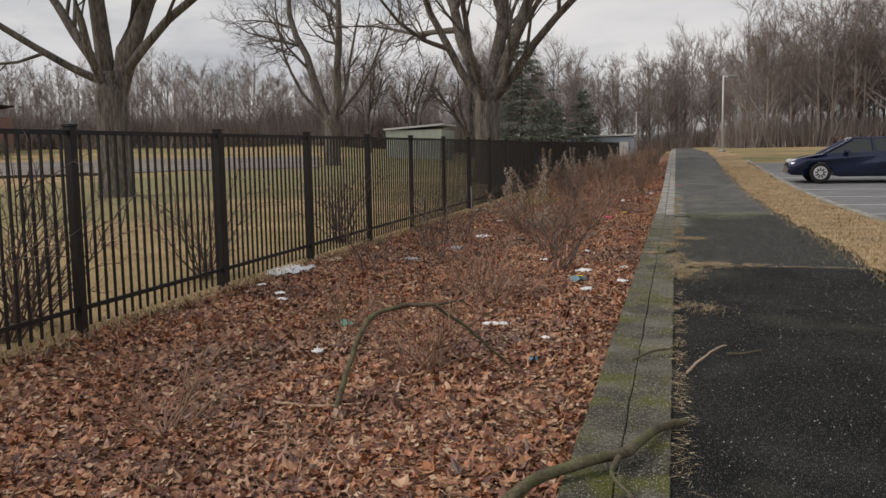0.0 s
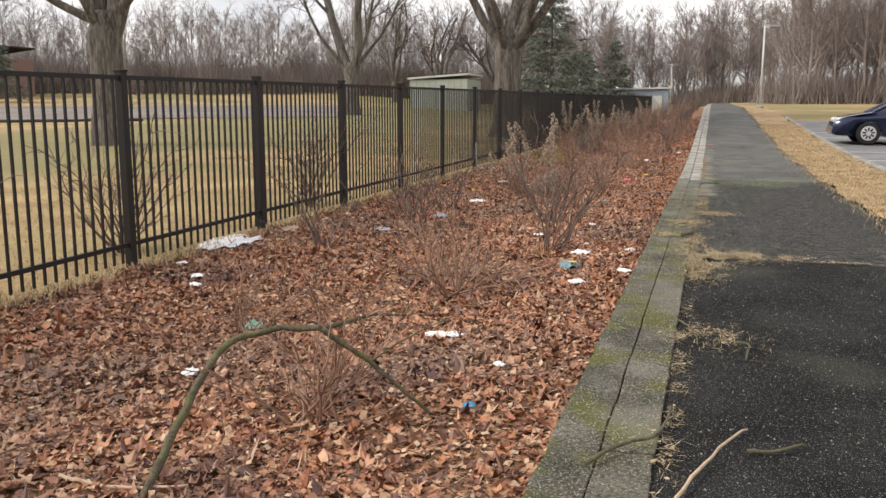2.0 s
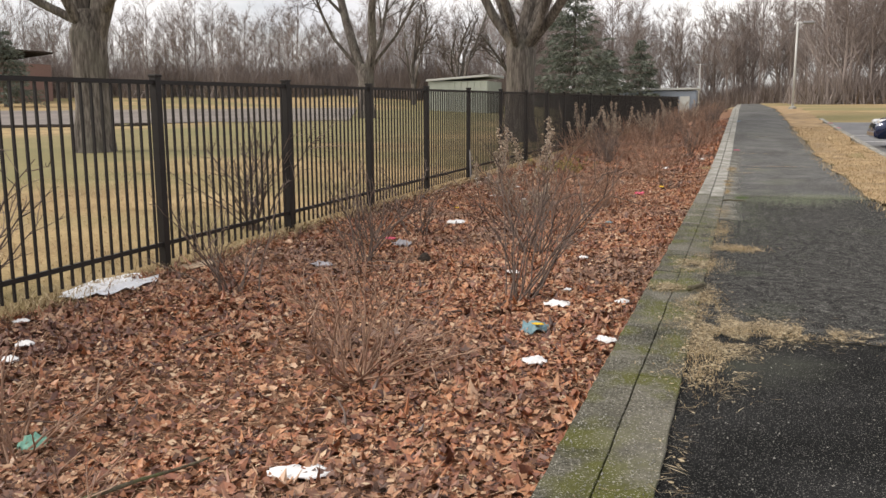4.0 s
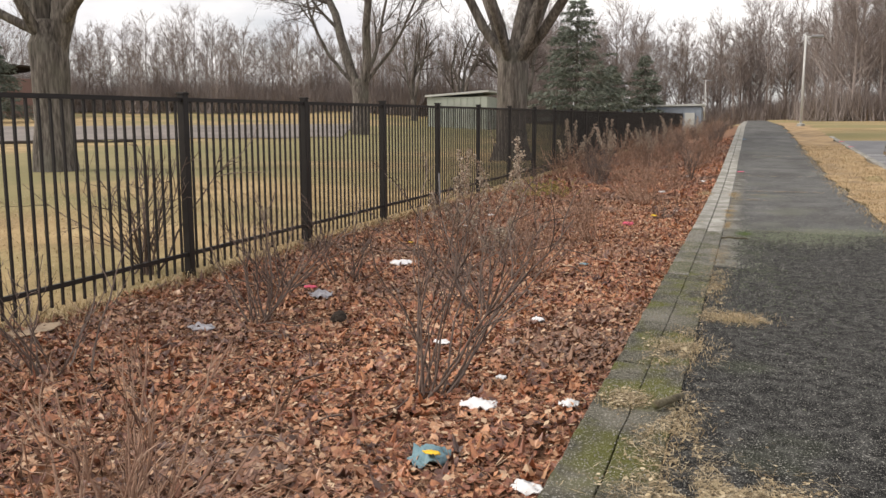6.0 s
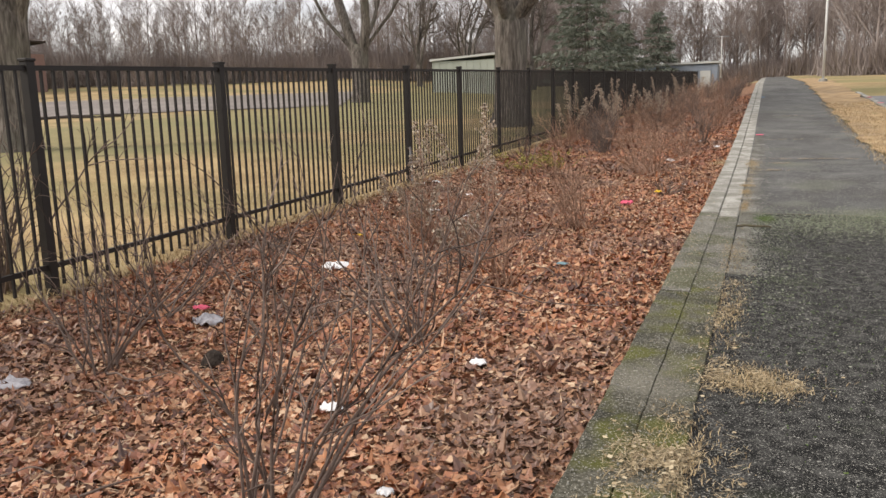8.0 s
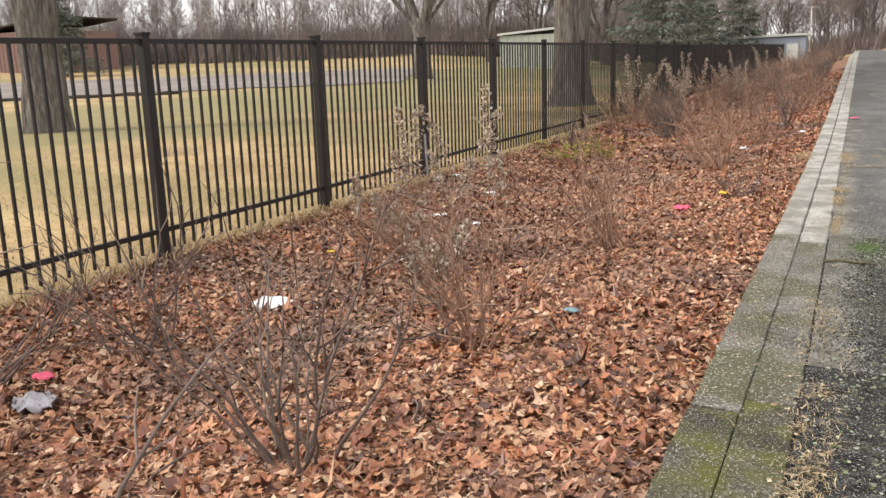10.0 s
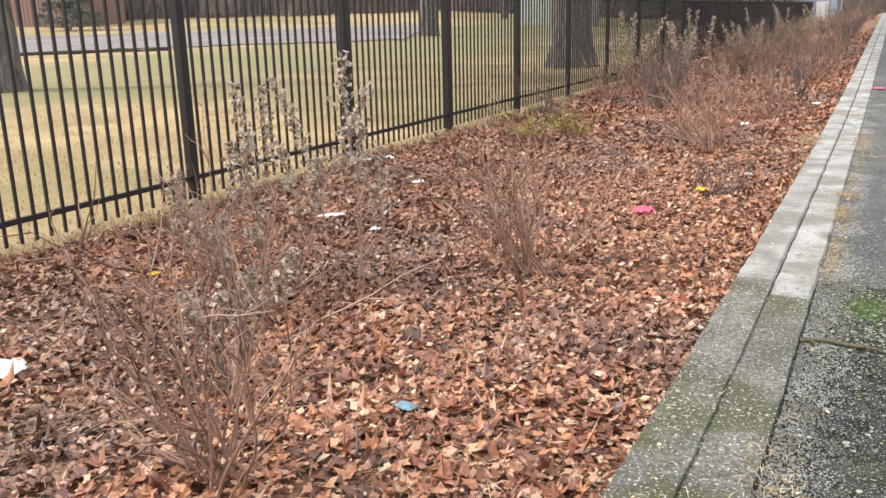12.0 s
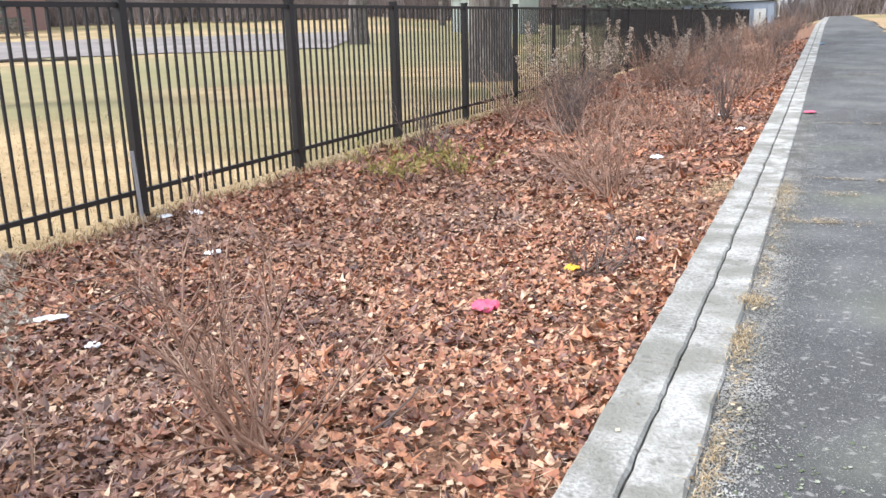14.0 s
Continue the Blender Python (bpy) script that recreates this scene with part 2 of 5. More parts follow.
M_SHRUBG = mat("grey_shrub_stem", [(0.3, (0.060, 0.043, 0.037)), (0.5, (0.125, 0.092, 0.078)), (0.7, (0.23, 0.178, 0.15))], 6, 0.85, bump=0.2, fine=90, vary="island", vary_amt=0.5)
M_SEED = mat("seed_fluff", [(0.3, (0.27, 0.21, 0.16)), (0.5, (0.42, 0.345, 0.27)), (0.7, (0.58, 0.50, 0.41))], 12, 0.95, bump=0.0, vary="island", vary_amt=0.6)
M_STRAW = mat("dry_grass", [(0.2, (0.22, 0.155, 0.085)), (0.5, (0.38, 0.285, 0.16)), (0.8, (0.54, 0.44, 0.28))], 4, 0.9, bump=0.0, vary="island", vary_amt=0.6)
M_YGREEN = mat("yellow_green_sprig", [(0.2, (0.17, 0.15, 0.045)), (0.5, (0.30, 0.27, 0.08)), (0.8, (0.44, 0.36, 0.12))], 5, 0.85, bump=0.0, vary="island", vary_amt=0.6)
M_CONIF = mat("conifer_needle", [(0.2, (0.075, 0.09, 0.072)), (0.5, (0.14, 0.158, 0.128)), (0.8, (0.21, 0.225, 0.185))], 1, 0.9, bump=0.0, vary="island", vary_amt=0.6)
M_PAPER = mat("white_paper", [(0.3, (0.68, 0.68, 0.69)), (0.7, (0.86, 0.86, 0.86))], 9, 0.8, bump=0.3, fine=50)
M_SNOW = mat("old_snow", [(0.3, (0.66, 0.68, 0.72)), (0.7, (0.86, 0.87, 0.9))], 6, 0.75, bump=0.5, fine=60)
M_GREENP = mat("green_plastic", [(0.3, (0.10, 0.30, 0.22)), (0.7, (0.28, 0.52, 0.42))], 12, 0.45, bump=0.3)
M_BLUEP = mat("blue_plastic", [(0.3, (0.03, 0.20, 0.42)), (0.7, (0.10, 0.42, 0.66))], 12, 0.4, bump=0.3)
M_TEAL = mat("teal_cloth", [(0.3, (0.10, 0.20, 0.24)), (0.7, (0.24, 0.36, 0.40))], 12, 0.8, bump=0.4)
M_PINK = mat("pink_marking", [(0.3, (0.62, 0.07, 0.14)), (0.7, (0.80, 0.16, 0.24))], 12, 0.7, bump=0.2)
M_YELL = mat("yellow_wrapper", [(0.3, (0.70, 0.42, 0.03)), (0.7, (0.86, 0.58, 0.06))], 12, 0.5, bump=0.2)
M_GREYP = mat("grey_plastic_bag", [(0.3, (0.22, 0.21, 0.23)), (0.7, (0.48, 0.47, 0.50))], 14, 0.4, bump=0.4)
M_STICK = mat("fallen_branch_bark", [(0.35, (0.05, 0.04, 0.028)), (0.5, (0.10, 0.085, 0.055)), (0.65, (0.17, 0.15, 0.095))], 14, 0.9, bump=0.8, fine=90)
stain(M_STICK, 6, 0.5, 0.65, (0.12, 0.14, 0.05), 0.6)
M_PEELED = mat("peeled_stick", [(0.3, (0.36, 0.25, 0.16)), (0.7, (0.56, 0.44, 0.32))], 12, 0.8, bump=0.3)
M_LOT = mat("parking_asphalt", [(0.36, (0.13, 0.13, 0.135)), (0.5, (0.18, 0.18, 0.185)), (0.64, (0.24, 0.24, 0.245))], 0.8, 0.9, bump=0.3, fine=60)
M_ROAD = mat("old_road_asphalt", [(0.36, (0.15, 0.13, 0.12)), (0.5, (0.20, 0.175, 0.16)), (0.64, (0.27, 0.235, 0.21))], 0.25, 0.9, bump=0.3, fine=8)
M_MARK = mat("worn_white_paint", [(0.35, (0.42, 0.42, 0.41)), (0.6, (0.72, 0.72, 0.70))], 4, 0.8, bump=0.2)
M_STEEL = mat("galvanised_pole", [(0.3, (0.50, 0.50, 0.49)), (0.7, (0.64, 0.64, 0.62))], 5, 0.55, 0.2, bump=0.05)
M_HEAD = mat("grey_lamp_housing", [(0.3, (0.22, 0.22, 0.23)), (0.7, (0.32, 0.32, 0.33))], 5, 0.5, 0.3, bump=0.05)
M_CARB = mat("navy_car_paint", [(0.3, (0.008, 0.014, 0.045)), (0.7, (0.012, 0.02, 0.06))], 3, 0.25, 0.3, bump=0.0, coat=0.8)
M_GLASS = mat("tinted_car_glass", [(0.3, (0.02, 0.024, 0.026)), (0.7, (0.03, 0.034, 0.036))], 3, 0.06, 0.0, bump=0.0, spec=0.6)
M_TYRE = mat("tyre_rubber", [(0.3, (0.012, 0.012, 0.012)), (0.7, (0.025, 0.025, 0.025))], 9, 0.85, bump=0.2)
M_RIM = mat("alloy_rim", [(0.3, (0.55, 0.55, 0.56)), (0.7, (0.66, 0.66, 0.67))], 6, 0.3, 0.7, bump=0.0)
M_LIGHT = mat("headlight_lens", [(0.3, (0.60, 0.62, 0.64)), (0.7, (0.74, 0.75, 0.76))], 6, 0.12, 0.2, bump=0.0, spec=0.6)
M_SHEDG = mat("pale_green_cladding", [(0.3, (0.30, 0.33, 0.29)), (0.7, (0.40, 0.43, 0.38))], 1, 0.7, bump=0.1)
M_SHEDB = mat("blue_grey_cladding", [(0.3, (0.20, 0.235, 0.29)), (0.7, (0.28, 0.32, 0.38))], 1, 0.7, bump=0.1)
M_ROOF = mat("pale_roof", [(0.3, (0.42, 0.43, 0.42)), (0.7, (0.54, 0.55, 0.53))], 1, 0.7, bump=0.1)
M_BRICK = mat("far_red_brick", [(0.3, (0.17, 0.105, 0.09)), (0.7, (0.25, 0.16, 0.14))], 6, 0.9, bump=0.2)
M_MULCH = mat("dark_mulch", [(0.3, (0.02, 0.016, 0.013)), (0.7, (0.06, 0.045, 0.035))], 4, 0.95, bump=0.9, fine=30, bump_dist=0.05)


# ---- shape of the land ----
def rise(y):
    """The path and everything to its right climb gently from 15 m on."""
    if y < 15:
        return 0.0
    if y < 30:
        return 0.0014 * (y - 15) ** 2
    return 0.315 + 0.042 * (min(y, 55) - 30) + 0.015 * (min(max(y, 55), 120) - 55)


def fence_z(y):
    return -0.37 + 0.0145 * (min(max(y, -40), 120) - 6.3)


def bed_z(x, y):
    u = min(max((x + 5.03) / 4.67, 0), 1)
    edge = rise(y) - (0.32 - 0.07 * min(max((y - 6) / 8, 0), 1))
    z = fence_z(y) * (1 - u) + edge * u - 0.12 * math.sin(math.pi * u)
    return z + 0.035 * noise.noise((x * 1.3, y * 1.3, 0))


def land_z(x, y):
    if x >= -0.36:
        return rise(y) + (0.03 * noise.noise((x * 0.5, y * 0.5, 3)) if x > 2.6 else 0)
    if x > -5.03:
        return bed_z(x, y)
    d = max(math.hypot(x, y) - 25, 0)
    return fence_z(y) + 0.00031 * min(d, 110) ** 2 * min(1, (-5.03 - x) / 8) * min(max((math.degrees(math.atan2(-x, max(y, 1))) - 8) / 16, 0), 1)


# ---- helpers for meshes ----
def mesh(name, verts, faces, material, smooth=False):
    me = bpy.data.meshes.new(name)
    me.from_pydata([tuple(v) for v in verts], [], faces)
    me.materials.append(material)
    if smooth:
        me.shade_smooth()
    me.update()
    return me


def part(name, bm, material, parent=None, label="", at=None, smooth=False):
    """Link a bmesh, a mesh or (verts, faces) as one object under a thing."""
    if isinstance(bm, tuple):
        me = mesh(name, bm[0], bm[1], material, smooth)
    elif isinstance(bm, bmesh.types.BMesh):
        me = bpy.data.meshes.new(name)
        bm.to_mesh(me)
        bm.free()
        me.materials.append(material)
        if smooth:
            me.shade_smooth()
    else:
        me = bm
    ob = new(name, me)
    if parent is not None:
        ob.parent = parent
    if at is not None:
        ob.matrix_basis = at
    if label:
        ob["label"] = label
    return ob


def thing(name, label, category, at=None, group="", kind=""):
    ob = new(name)
    ob.empty_display_size = 0.2
    if at is not None:
        ob.matrix_basis = at
    return tagged(ob, label, category, group, kind)


def box(bm, x0, y0, z0, x1, y1, z1, bevel=0.0, m=None):
    g = bmesh.ops.create_cube(bm, size=1)
    vs = g["verts"]
    for v in vs:
        v.co = Vector((x0 + (v.co.x + 0.5) * (x1 - x0), y0 + (v.co.y + 0.5) * (y1 - y0), z0 + (v.co.z + 0.5) * (z1 - z0)))
        if m is not None:
            v.co = m @ v.co
    if bevel:
        es = list({e for v in vs for e in v.link_edges})
        bmesh.ops.bevel(bm, geom=es, offset=bevel, segments=1, affect="EDGES")
    return bm


def boxed(*a, **k):
    return box(bmesh.new(), *a, **k)


def tube(V, F, pts, radii, sides, cap=False):
    """A tapered tube along a polyline, added to the lists V and F."""
    n = len(pts)
    base = len(V)
    for i in range(n):
        d = pts[min(i + 1, n - 1)] - pts[max(i - 1, 0)]
        if d.length < 1e-6:
            d = Vector((0, 0, 1))
        d.normalize()
        a = d.orthogonal() if abs(d.z) > 0.95 else d.cross(Vector((0, 0, 1)))
        a.normalize()
        b = d.cross(a)
        for k in range(sides):
            t = 2 * math.pi * k / sides
            V.append(pts[i] + radii[i] * (math.cos(t) * a + math.sin(t) * b))
    for i in range(n - 1):
        for k in range(sides):
            k2 = (k + 1) % sides
            F.append((base + i * sides + k, base + i * sides + k2, base + (i + 1) * sides + k2, base + (i + 1) * sides + k))
    if cap:
        F.append(tuple(base + k for k in range(sides))[::-1])
        F.append(tuple(base + (n - 1) * sides + k for k in range(sides)))


def rand_unit(rng):
    return Vector((rng.gauss(0, 1), rng.gauss(0, 1), rng.gauss(0, 1))).normalized()


def limb(rng, p, d, length, segs, wobble, lift):
    pts = [p.copy()]
    d = d.normalized()
    for _ in range(segs):
        d = (d + wobble * rand_unit(rng) + Vector((0, 0, lift))).normalized()
        pts.append(pts[-1] + d * (length / segs))
    return pts


def along(pts, t):
    f = t * (len(pts) - 1)
    i = min(int(f), len(pts) - 2)
    return pts[i].lerp(pts[i + 1], f - i), (pts[i + 1] - pts[i]).normalized()


def side_dir(rng, d, spread):
    a = d.orthogonal().normalized()
    a.rotate(Matrix.Rotation(rng.uniform(0, 6.283), 3, d))
    return (d * math.cos(spread) + a * math.sin(spread)).normalized()


def branch_out(rng, V, F, W, G, pts, r, length, depth, sides, counts, lift=0.08):
    """Side branches on a limb; the thinnest go to the second mesh."""
    n = counts[depth]
    for j in range(n):
        t = 0.22 + 0.78 * (j + rng.random()) / n
        p, d = along(pts, min(t, 1))
        ln = length * rng.uniform(0.42, 0.72) * (1.15 - 0.55 * t)
        rr = max(r * (1 - 0.72 * t) * rng.uniform(0.5, 0.75), 0.013)
        dd = side_dir(rng, d, rng.uniform(0.45, 1.0))
        segs = 4 if depth < 2 else 3
        q = limb(rng, p, dd, ln, segs, 0.26, lift)
        last = depth == len(counts) - 1
        tv, tf = (W, G) if depth >= len(counts) - 2 else (V, F)
        tube(tv, tf, q, [rr * (1 - 0.75 * k / segs) for k in range(segs + 1)], 3 if depth >= 2 else sides)
        if not last:
            branch_out(rng, V, F, W, G, q, rr, ln, depth + 1, 4, counts, lift)


def ground_strip(x0, x1, y0, y1, nx, ny, zf, warp=0.0, power=1.0):
    V, F = [], []
    for j in range(ny + 1):
        y = y0 + (y1 - y0) * (j / ny) ** power
        for i in range(nx + 1):
            x = x0 + (x1 - x0) * i / nx
            if warp and i in (0, nx):
                x += warp * noise.noise((y * 0.7, i * 9.1, 0)) + 0.5 * warp * noise.noise((y * 3.1, i * 5.3, 4))
            V.append((x, y, zf(x, y)))
    for j in range(ny):
        for i in range(nx):
            a = j * (nx + 1) + i
            F.append((a, a + 1, a + nx + 2, a + nx + 1))
    return V, F


# ---- ground, bed, path, kerb, lot ----
def axis(marks):
    out = []
    for a, b, n in marks:
        out += [a + (b - a) * k / n for k in range(n)]
    return out + [marks[-1][1]]


gx = axis([(-2500, -300, 6), (-300, -60, 16), (-60, -5.03, 46), (-5.03, -0.36, 10), (-0.36, 3.4, 8), (3.4, 40, 14), (40, 300, 10), (300, 2500, 6)])
gy = axis([(-2500, -100, 6), (-100, -5, 12), (-5, 40, 60), (40, 140, 40), (140, 400, 10), (400, 2500, 6)])
GV, GF = [], []
for y in gy:
    for x in gx:
        z = land_z(max(min(x, 300), -140), y)
        if -5.02 < x < -0.2:
            z = min(z, bed_z(x, y)) - 0.08
        elif -0.4 < x < 2.0 or x > 3.3:
            z -= 0.25 if x > 3.3 and y < 44 else 0.12 if x < 3.3 else 0
        GV.append((x, y, z))
nx = len(gx)
for j in range(len(gy) - 1):
    for i in range(nx - 1):
        a = j * nx + i
        GF.append((a, a + 1, a + nx + 1, a + nx))
ground = tagged(part("ground", (GV, GF), M_FIELD, smooth=True), "dry yellow winter lawn with greener patches", "ground", kind="structure")

bed = tagged(part("planting_bed", ground_strip(-5.0, -0.33, -4, 90, 26, 300, bed_z), M_SOIL, smooth=True), "brown soil bed between fence and kerb", "planting bed", kind="structure")

pz = lambda x, y: rise(y) - 0.012
path_a = tagged(part("pavement_near", ground_strip(-0.06, 1.98, -4, 9.25, 12, 60, pz, 0.05), M_ASPH, smooth=True), "dark coarse asphalt footpath with pale grit", "footpath", kind="structure")
path_b = tagged(part("pavement_middle", ground_strip(-0.06, 1.98, 9.262, 17.4, 12, 60, pz, 0.05), M_ASPHB, smooth=True), "dark asphalt footpath with mossy patches", "footpath", kind="structure")
path_c = tagged(part("pavement_far", ground_strip(-0.06, 1.98, 17.41, 110, 10, 200, pz, 0.05), M_ASPH2, smooth=True), "grey weathered asphalt footpath running to the woods", "footpath", kind="structure")
verge = tagged(part("verge", ground_strip(1.95, 3.32, -4, 75, 8, 240, lambda x, y: rise(y) + 0.012 + 0.02 * noise.noise((x * 2, y * 2, 1)), 0.22), M_VERGE, smooth=True), "dry straw-coloured grass verge beside the footpath", "verge", kind="structure")
lot = tagged(part("parking_lot", ground_strip(3.46, 42, 8, 44, 10, 60, lambda x, y: rise(y) - 0.13), M_LOT, smooth=True), "pale grey asphalt parking lot", "parking lot", kind="structure")

# painted bays
for i in range(9):
    y = 13.5 + 2.75 * i
    part("bay_line", ground_strip(3.6, 8.6, y, y + 0.1, 4, 1, lambda x, yy: rise(yy) - 0.124), M_MARK, lot)

# lot kerb
lot_kerb = thing("lot_kerb", "pale concrete kerb along the parking lot", "kerb", kind="structure")
for i in range(12):
    y0 = 8 + 3.0 * i
    bm = bmesh.new()
    box(bm, 3.31, y0 + 0.01, -0.3, 3.47, y0 + 2.99, 0.03, 0.015)
    for v in bm.verts:
        v.co.z += rise(v.co.y)
    part("kerb_stone", bm, M_KERB, lot_kerb)


def patch(name, cx, cy, rx, ry, material, label, category, lift=0.002, seed=0, z=None, rings=6, rag=0.35):
    """A ragged thin crust lying on the path."""
    V, F = [Vector((cx, cy, (z or pz)(cx, cy) + lift))], []
    n = 36
    for k in range(1, rings + 1):
        for i in range(n):
            a = 2 * math.pi * i / n
            q = 1 + rag * noise.noise((math.cos(a) * 2 + seed, math.sin(a) * 2, seed)) + 0.6 * rag * noise.noise((math.cos(a) * 6 + seed, math.sin(a) * 6, seed + 5))
            x, y = cx + rx * q * k / rings * math.cos(a), cy + ry * q * k / rings * math.sin(a)
            V.append(Vector((x, y, (z or pz)(x, y) + lift * (1 if k < rings else 0.3))))
    for i in range(n):
        F.append((0, 1 + i, 1 + (i + 1) % n))
        for k in range(rings - 1):
            a, b = 1 + k * n + i, 1 + k * n + (i + 1) % n
            F.append((a, a + n, b + n, b))
    return tagged(part(name, (V, F), material, smooth=True), label, category, kind="structure")


def crust(name, cx, cy, rx, ry, n, size, material, label, category, seed):
    """Many small ragged flakes scattered round a spot on the path."""
    rng = random.Random(seed)
    V, F = [], []
    for _ in range(n):
        x, y = cx + rng.gauss(0, rx), cy + rng.gauss(0, ry)
        if not 0.01 < x < 1.95:
            continue
        s = size * rng.uniform(0.3, 1.0) ** 1.5
        b = len(V)
        a0 = rng.uniform(0, 6.28)
        for k in range(7):
            q = s * rng.uniform(0.55, 1.2)
            V.append((x + q * math.cos(a0 + k * 0.898), y + 1.3 * q * math.sin(a0 + k * 0.898), rise(y) - 0.0095 + 0.002 * rng.random()))
        F.append(tuple(range(b, b + 7)))
    return tagged(part(name, (V, F), material), label, category, kind="stuff")


crust("moss_crust", 0.85, 16.9, 0.38, 0.42, 9000, 0.0085, M_MOSS, "grey-green moss crust on the asphalt", "moss", 2)
crust("moss_crust", 1.45, 17.5, 0.35, 0.25, 5000, 0.0085, M_MOSS, "grey-green moss crust on the asphalt", "moss", 5)
crust("moss_crust", 0.2, 17.0, 0.1, 0.6, 500, 0.009, M_MOSS, "green moss crust beside the kerb", "moss", 8)
crust("moss_crust", 0.25, 14.6, 0.18, 0.8, 700, 0.011, M_MOSS, "thin moss flecks beside the kerb", "moss", 9)

crust("kerb_crumble", 0.08, 18.6, 0.05, 1.1, 5000, 0.006, M_KERB, "pale crumbled concrete along the kerb edge", "gravel", 21)
crust("kerb_crumble", 0.06, 21.6, 0.05, 1.6, 5000, 0.006, M_KERB, "pale crumbled concrete along the kerb edge", "gravel", 22)
crust("living_moss", 0.24, 17.05, 0.05, 0.10, 1500, 0.006, M_MOSSG, "bright green moss cushion beside the kerb", "moss", 12)
crust("living_moss", 0.35, 16.2, 0.25, 0.5, 900, 0.006, M_MOSSG, "thin green moss flecks on the asphalt", "moss", 13)
crust("living_moss", 0.5, 13.6, 0.3, 1.0, 1300, 0.006, M_MOSSG, "thin green moss flecks on the asphalt", "moss", 14)

# ---- kerb of two rows of concrete blocks ----
kerb = thing("path_kerb", "two-row concrete kerb, mossy then pale, edging the footpath", "kerb", kind="structure")
rk = random.Random(4)
rows = [[-4, -1.1, 2.1, 5.2, 8.1, 11.0, 13.86, 17.28, 18.62, 21.0, 23.6], [-4, -0.9, 2.3, 5.05, 8.3, 11.2, 14.0, 17.07, 18.72, 21.2, 23.4]]
for cuts, x0, x1, lift in ((rows[0], -0.365, -0.1865, 0.004), (rows[1], -0.1845, 0.0, 0.0)):
    while cuts[-1] < 96:
        cuts.append(cuts[-1] + 2.9)
    for a, b in zip(cuts, cuts[1:]):
        pale = b > 17.4
        gap = 0.0025 if pale else 0.0004
        bm = bmesh.new()
        sh = rk.uniform(-0.006, 0.006)
        left = x0 if x0 < -0.3 else x0 + gap
        right_side = x1 if x1 == 0 else x1 - gap
        box(bm, left + sh * 0.5, a + 0.006, -0.42, right_side + sh * 0.5, b - 0.006, lift + sh, 0.003 if not pale else 0.010)
        bmesh.ops.subdivide_edges(bm, edges=[e for e in bm.edges if abs(e.verts[0].co.y - e.verts[1].co.y) > 0.6], cuts=int((b - a) * 22) if b < 27 else 14)
        for v in bm.verts:
            if v.co.z > -0.1:
                k = noise.noise((v.co.x * 40, v.co.y * 11, 2))
                v.co.x += 0.006 * noise.noise((v.co.x * 9, v.co.y * 3.3, 0)) + (0.006 if pale or abs(v.co.x + 0.185) > 0.05 else 0.001) * k
                v.co.z += 0.006 * noise.noise((v.co.x * 9, v.co.y * 2.3, 7)) - 0.012 * max(0, noise.noise((v.co.x * 14, v.co.y * 6, 3))) - 0.006 * max(0, k)
            v.co.z += rise(v.co.y)
        part("kerb_block", bm, M_KERB if pale else M_KERBG if b > 14.5 else M_KERBM, kerb)

# ---- iron fence ----
FX = -5.03
fence = thing("iron_fence", "black powder-coated picket fence along the lawn", "fence", pose(FX, 0, 0))
post_me = boxed(-0.04, -0.04, -0.35, 0.04, 0.04, 1.845, 0.004)
post_mesh = bpy.data.meshes.new("post")
post_me.to_mesh(post_mesh)
post_me.free()
post_mesh.materials.append(M_IRON)
cap_bm = boxed(-0.047, -0.047, 0, 0.047, 0.047, 0.022, 0.004)
cap_mesh = bpy.data.meshes.new("post_cap")
cap_bm.to_mesh(cap_mesh)
cap_bm.free()
cap_mesh.materials.append(M_IRON)
picket_bm = boxed(-0.010, -0.010, 0.09, 0.010, 0.010, 1.80)
picket_mesh = bpy.data.meshes.new("picket")
picket_bm.to_mesh(picket_mesh)
picket_bm.free()
picket_mesh.materials.append(M_IRON)
farV, farF = [], []
near_count = 0
for i in range(-3, 31):
    y = 6.32 + 2.4 * i
    z = fence_z(y)
    p = part("post", post_mesh, M_IRON, fence, at=pose(0, y, z))
    part("post_cap", cap_mesh, M_IRON, p, at=pose(0, 0, 1.845))
    if i == 30:
        break
    slope = 0.0145
    for zz, hh, nm in ((1.775, 0.04, "top_rail"), (0.235, 0.04, "bottom_rail")):
        bm = boxed(-0.017, 0.04, zz, 0.017, 2.36, zz + hh)
        for v in bm.verts:
            v.co.z += slope * v.co.y
        part(nm, bm, M_IRON, fence, at=pose(0, y, z))
    for k in range(1, 20):
        yy = 0.12 * k
        if 0 <= i and near_count < 285:
            part("picket", picket_mesh, M_IRON, fence, at=pose(0, y + yy, z + slope * yy))
            near_count += 1
        else:
            b0 = len(farV)
            for (sx, sy) in ((-1, -1), (1, -1), (1, 1), (-1, 1)):
                for h in (0.09, 1.80):
                    farV.append((sx * 0.010, y + yy + sy * 0.010, z + slope * yy + h))
            for k2 in range(4):
                a, b = b0 + 2 * k2, b0 + 2 * ((k2 + 1) % 4)
                farF.append((a, b, b + 1, a + 1))
            farF.append((b0, b0 + 2, b0 + 4, b0 + 6))
far_pickets = part("distant_pickets", (farV, farF), M_IRON, fence)
far_pickets["kind"] = "stuff"


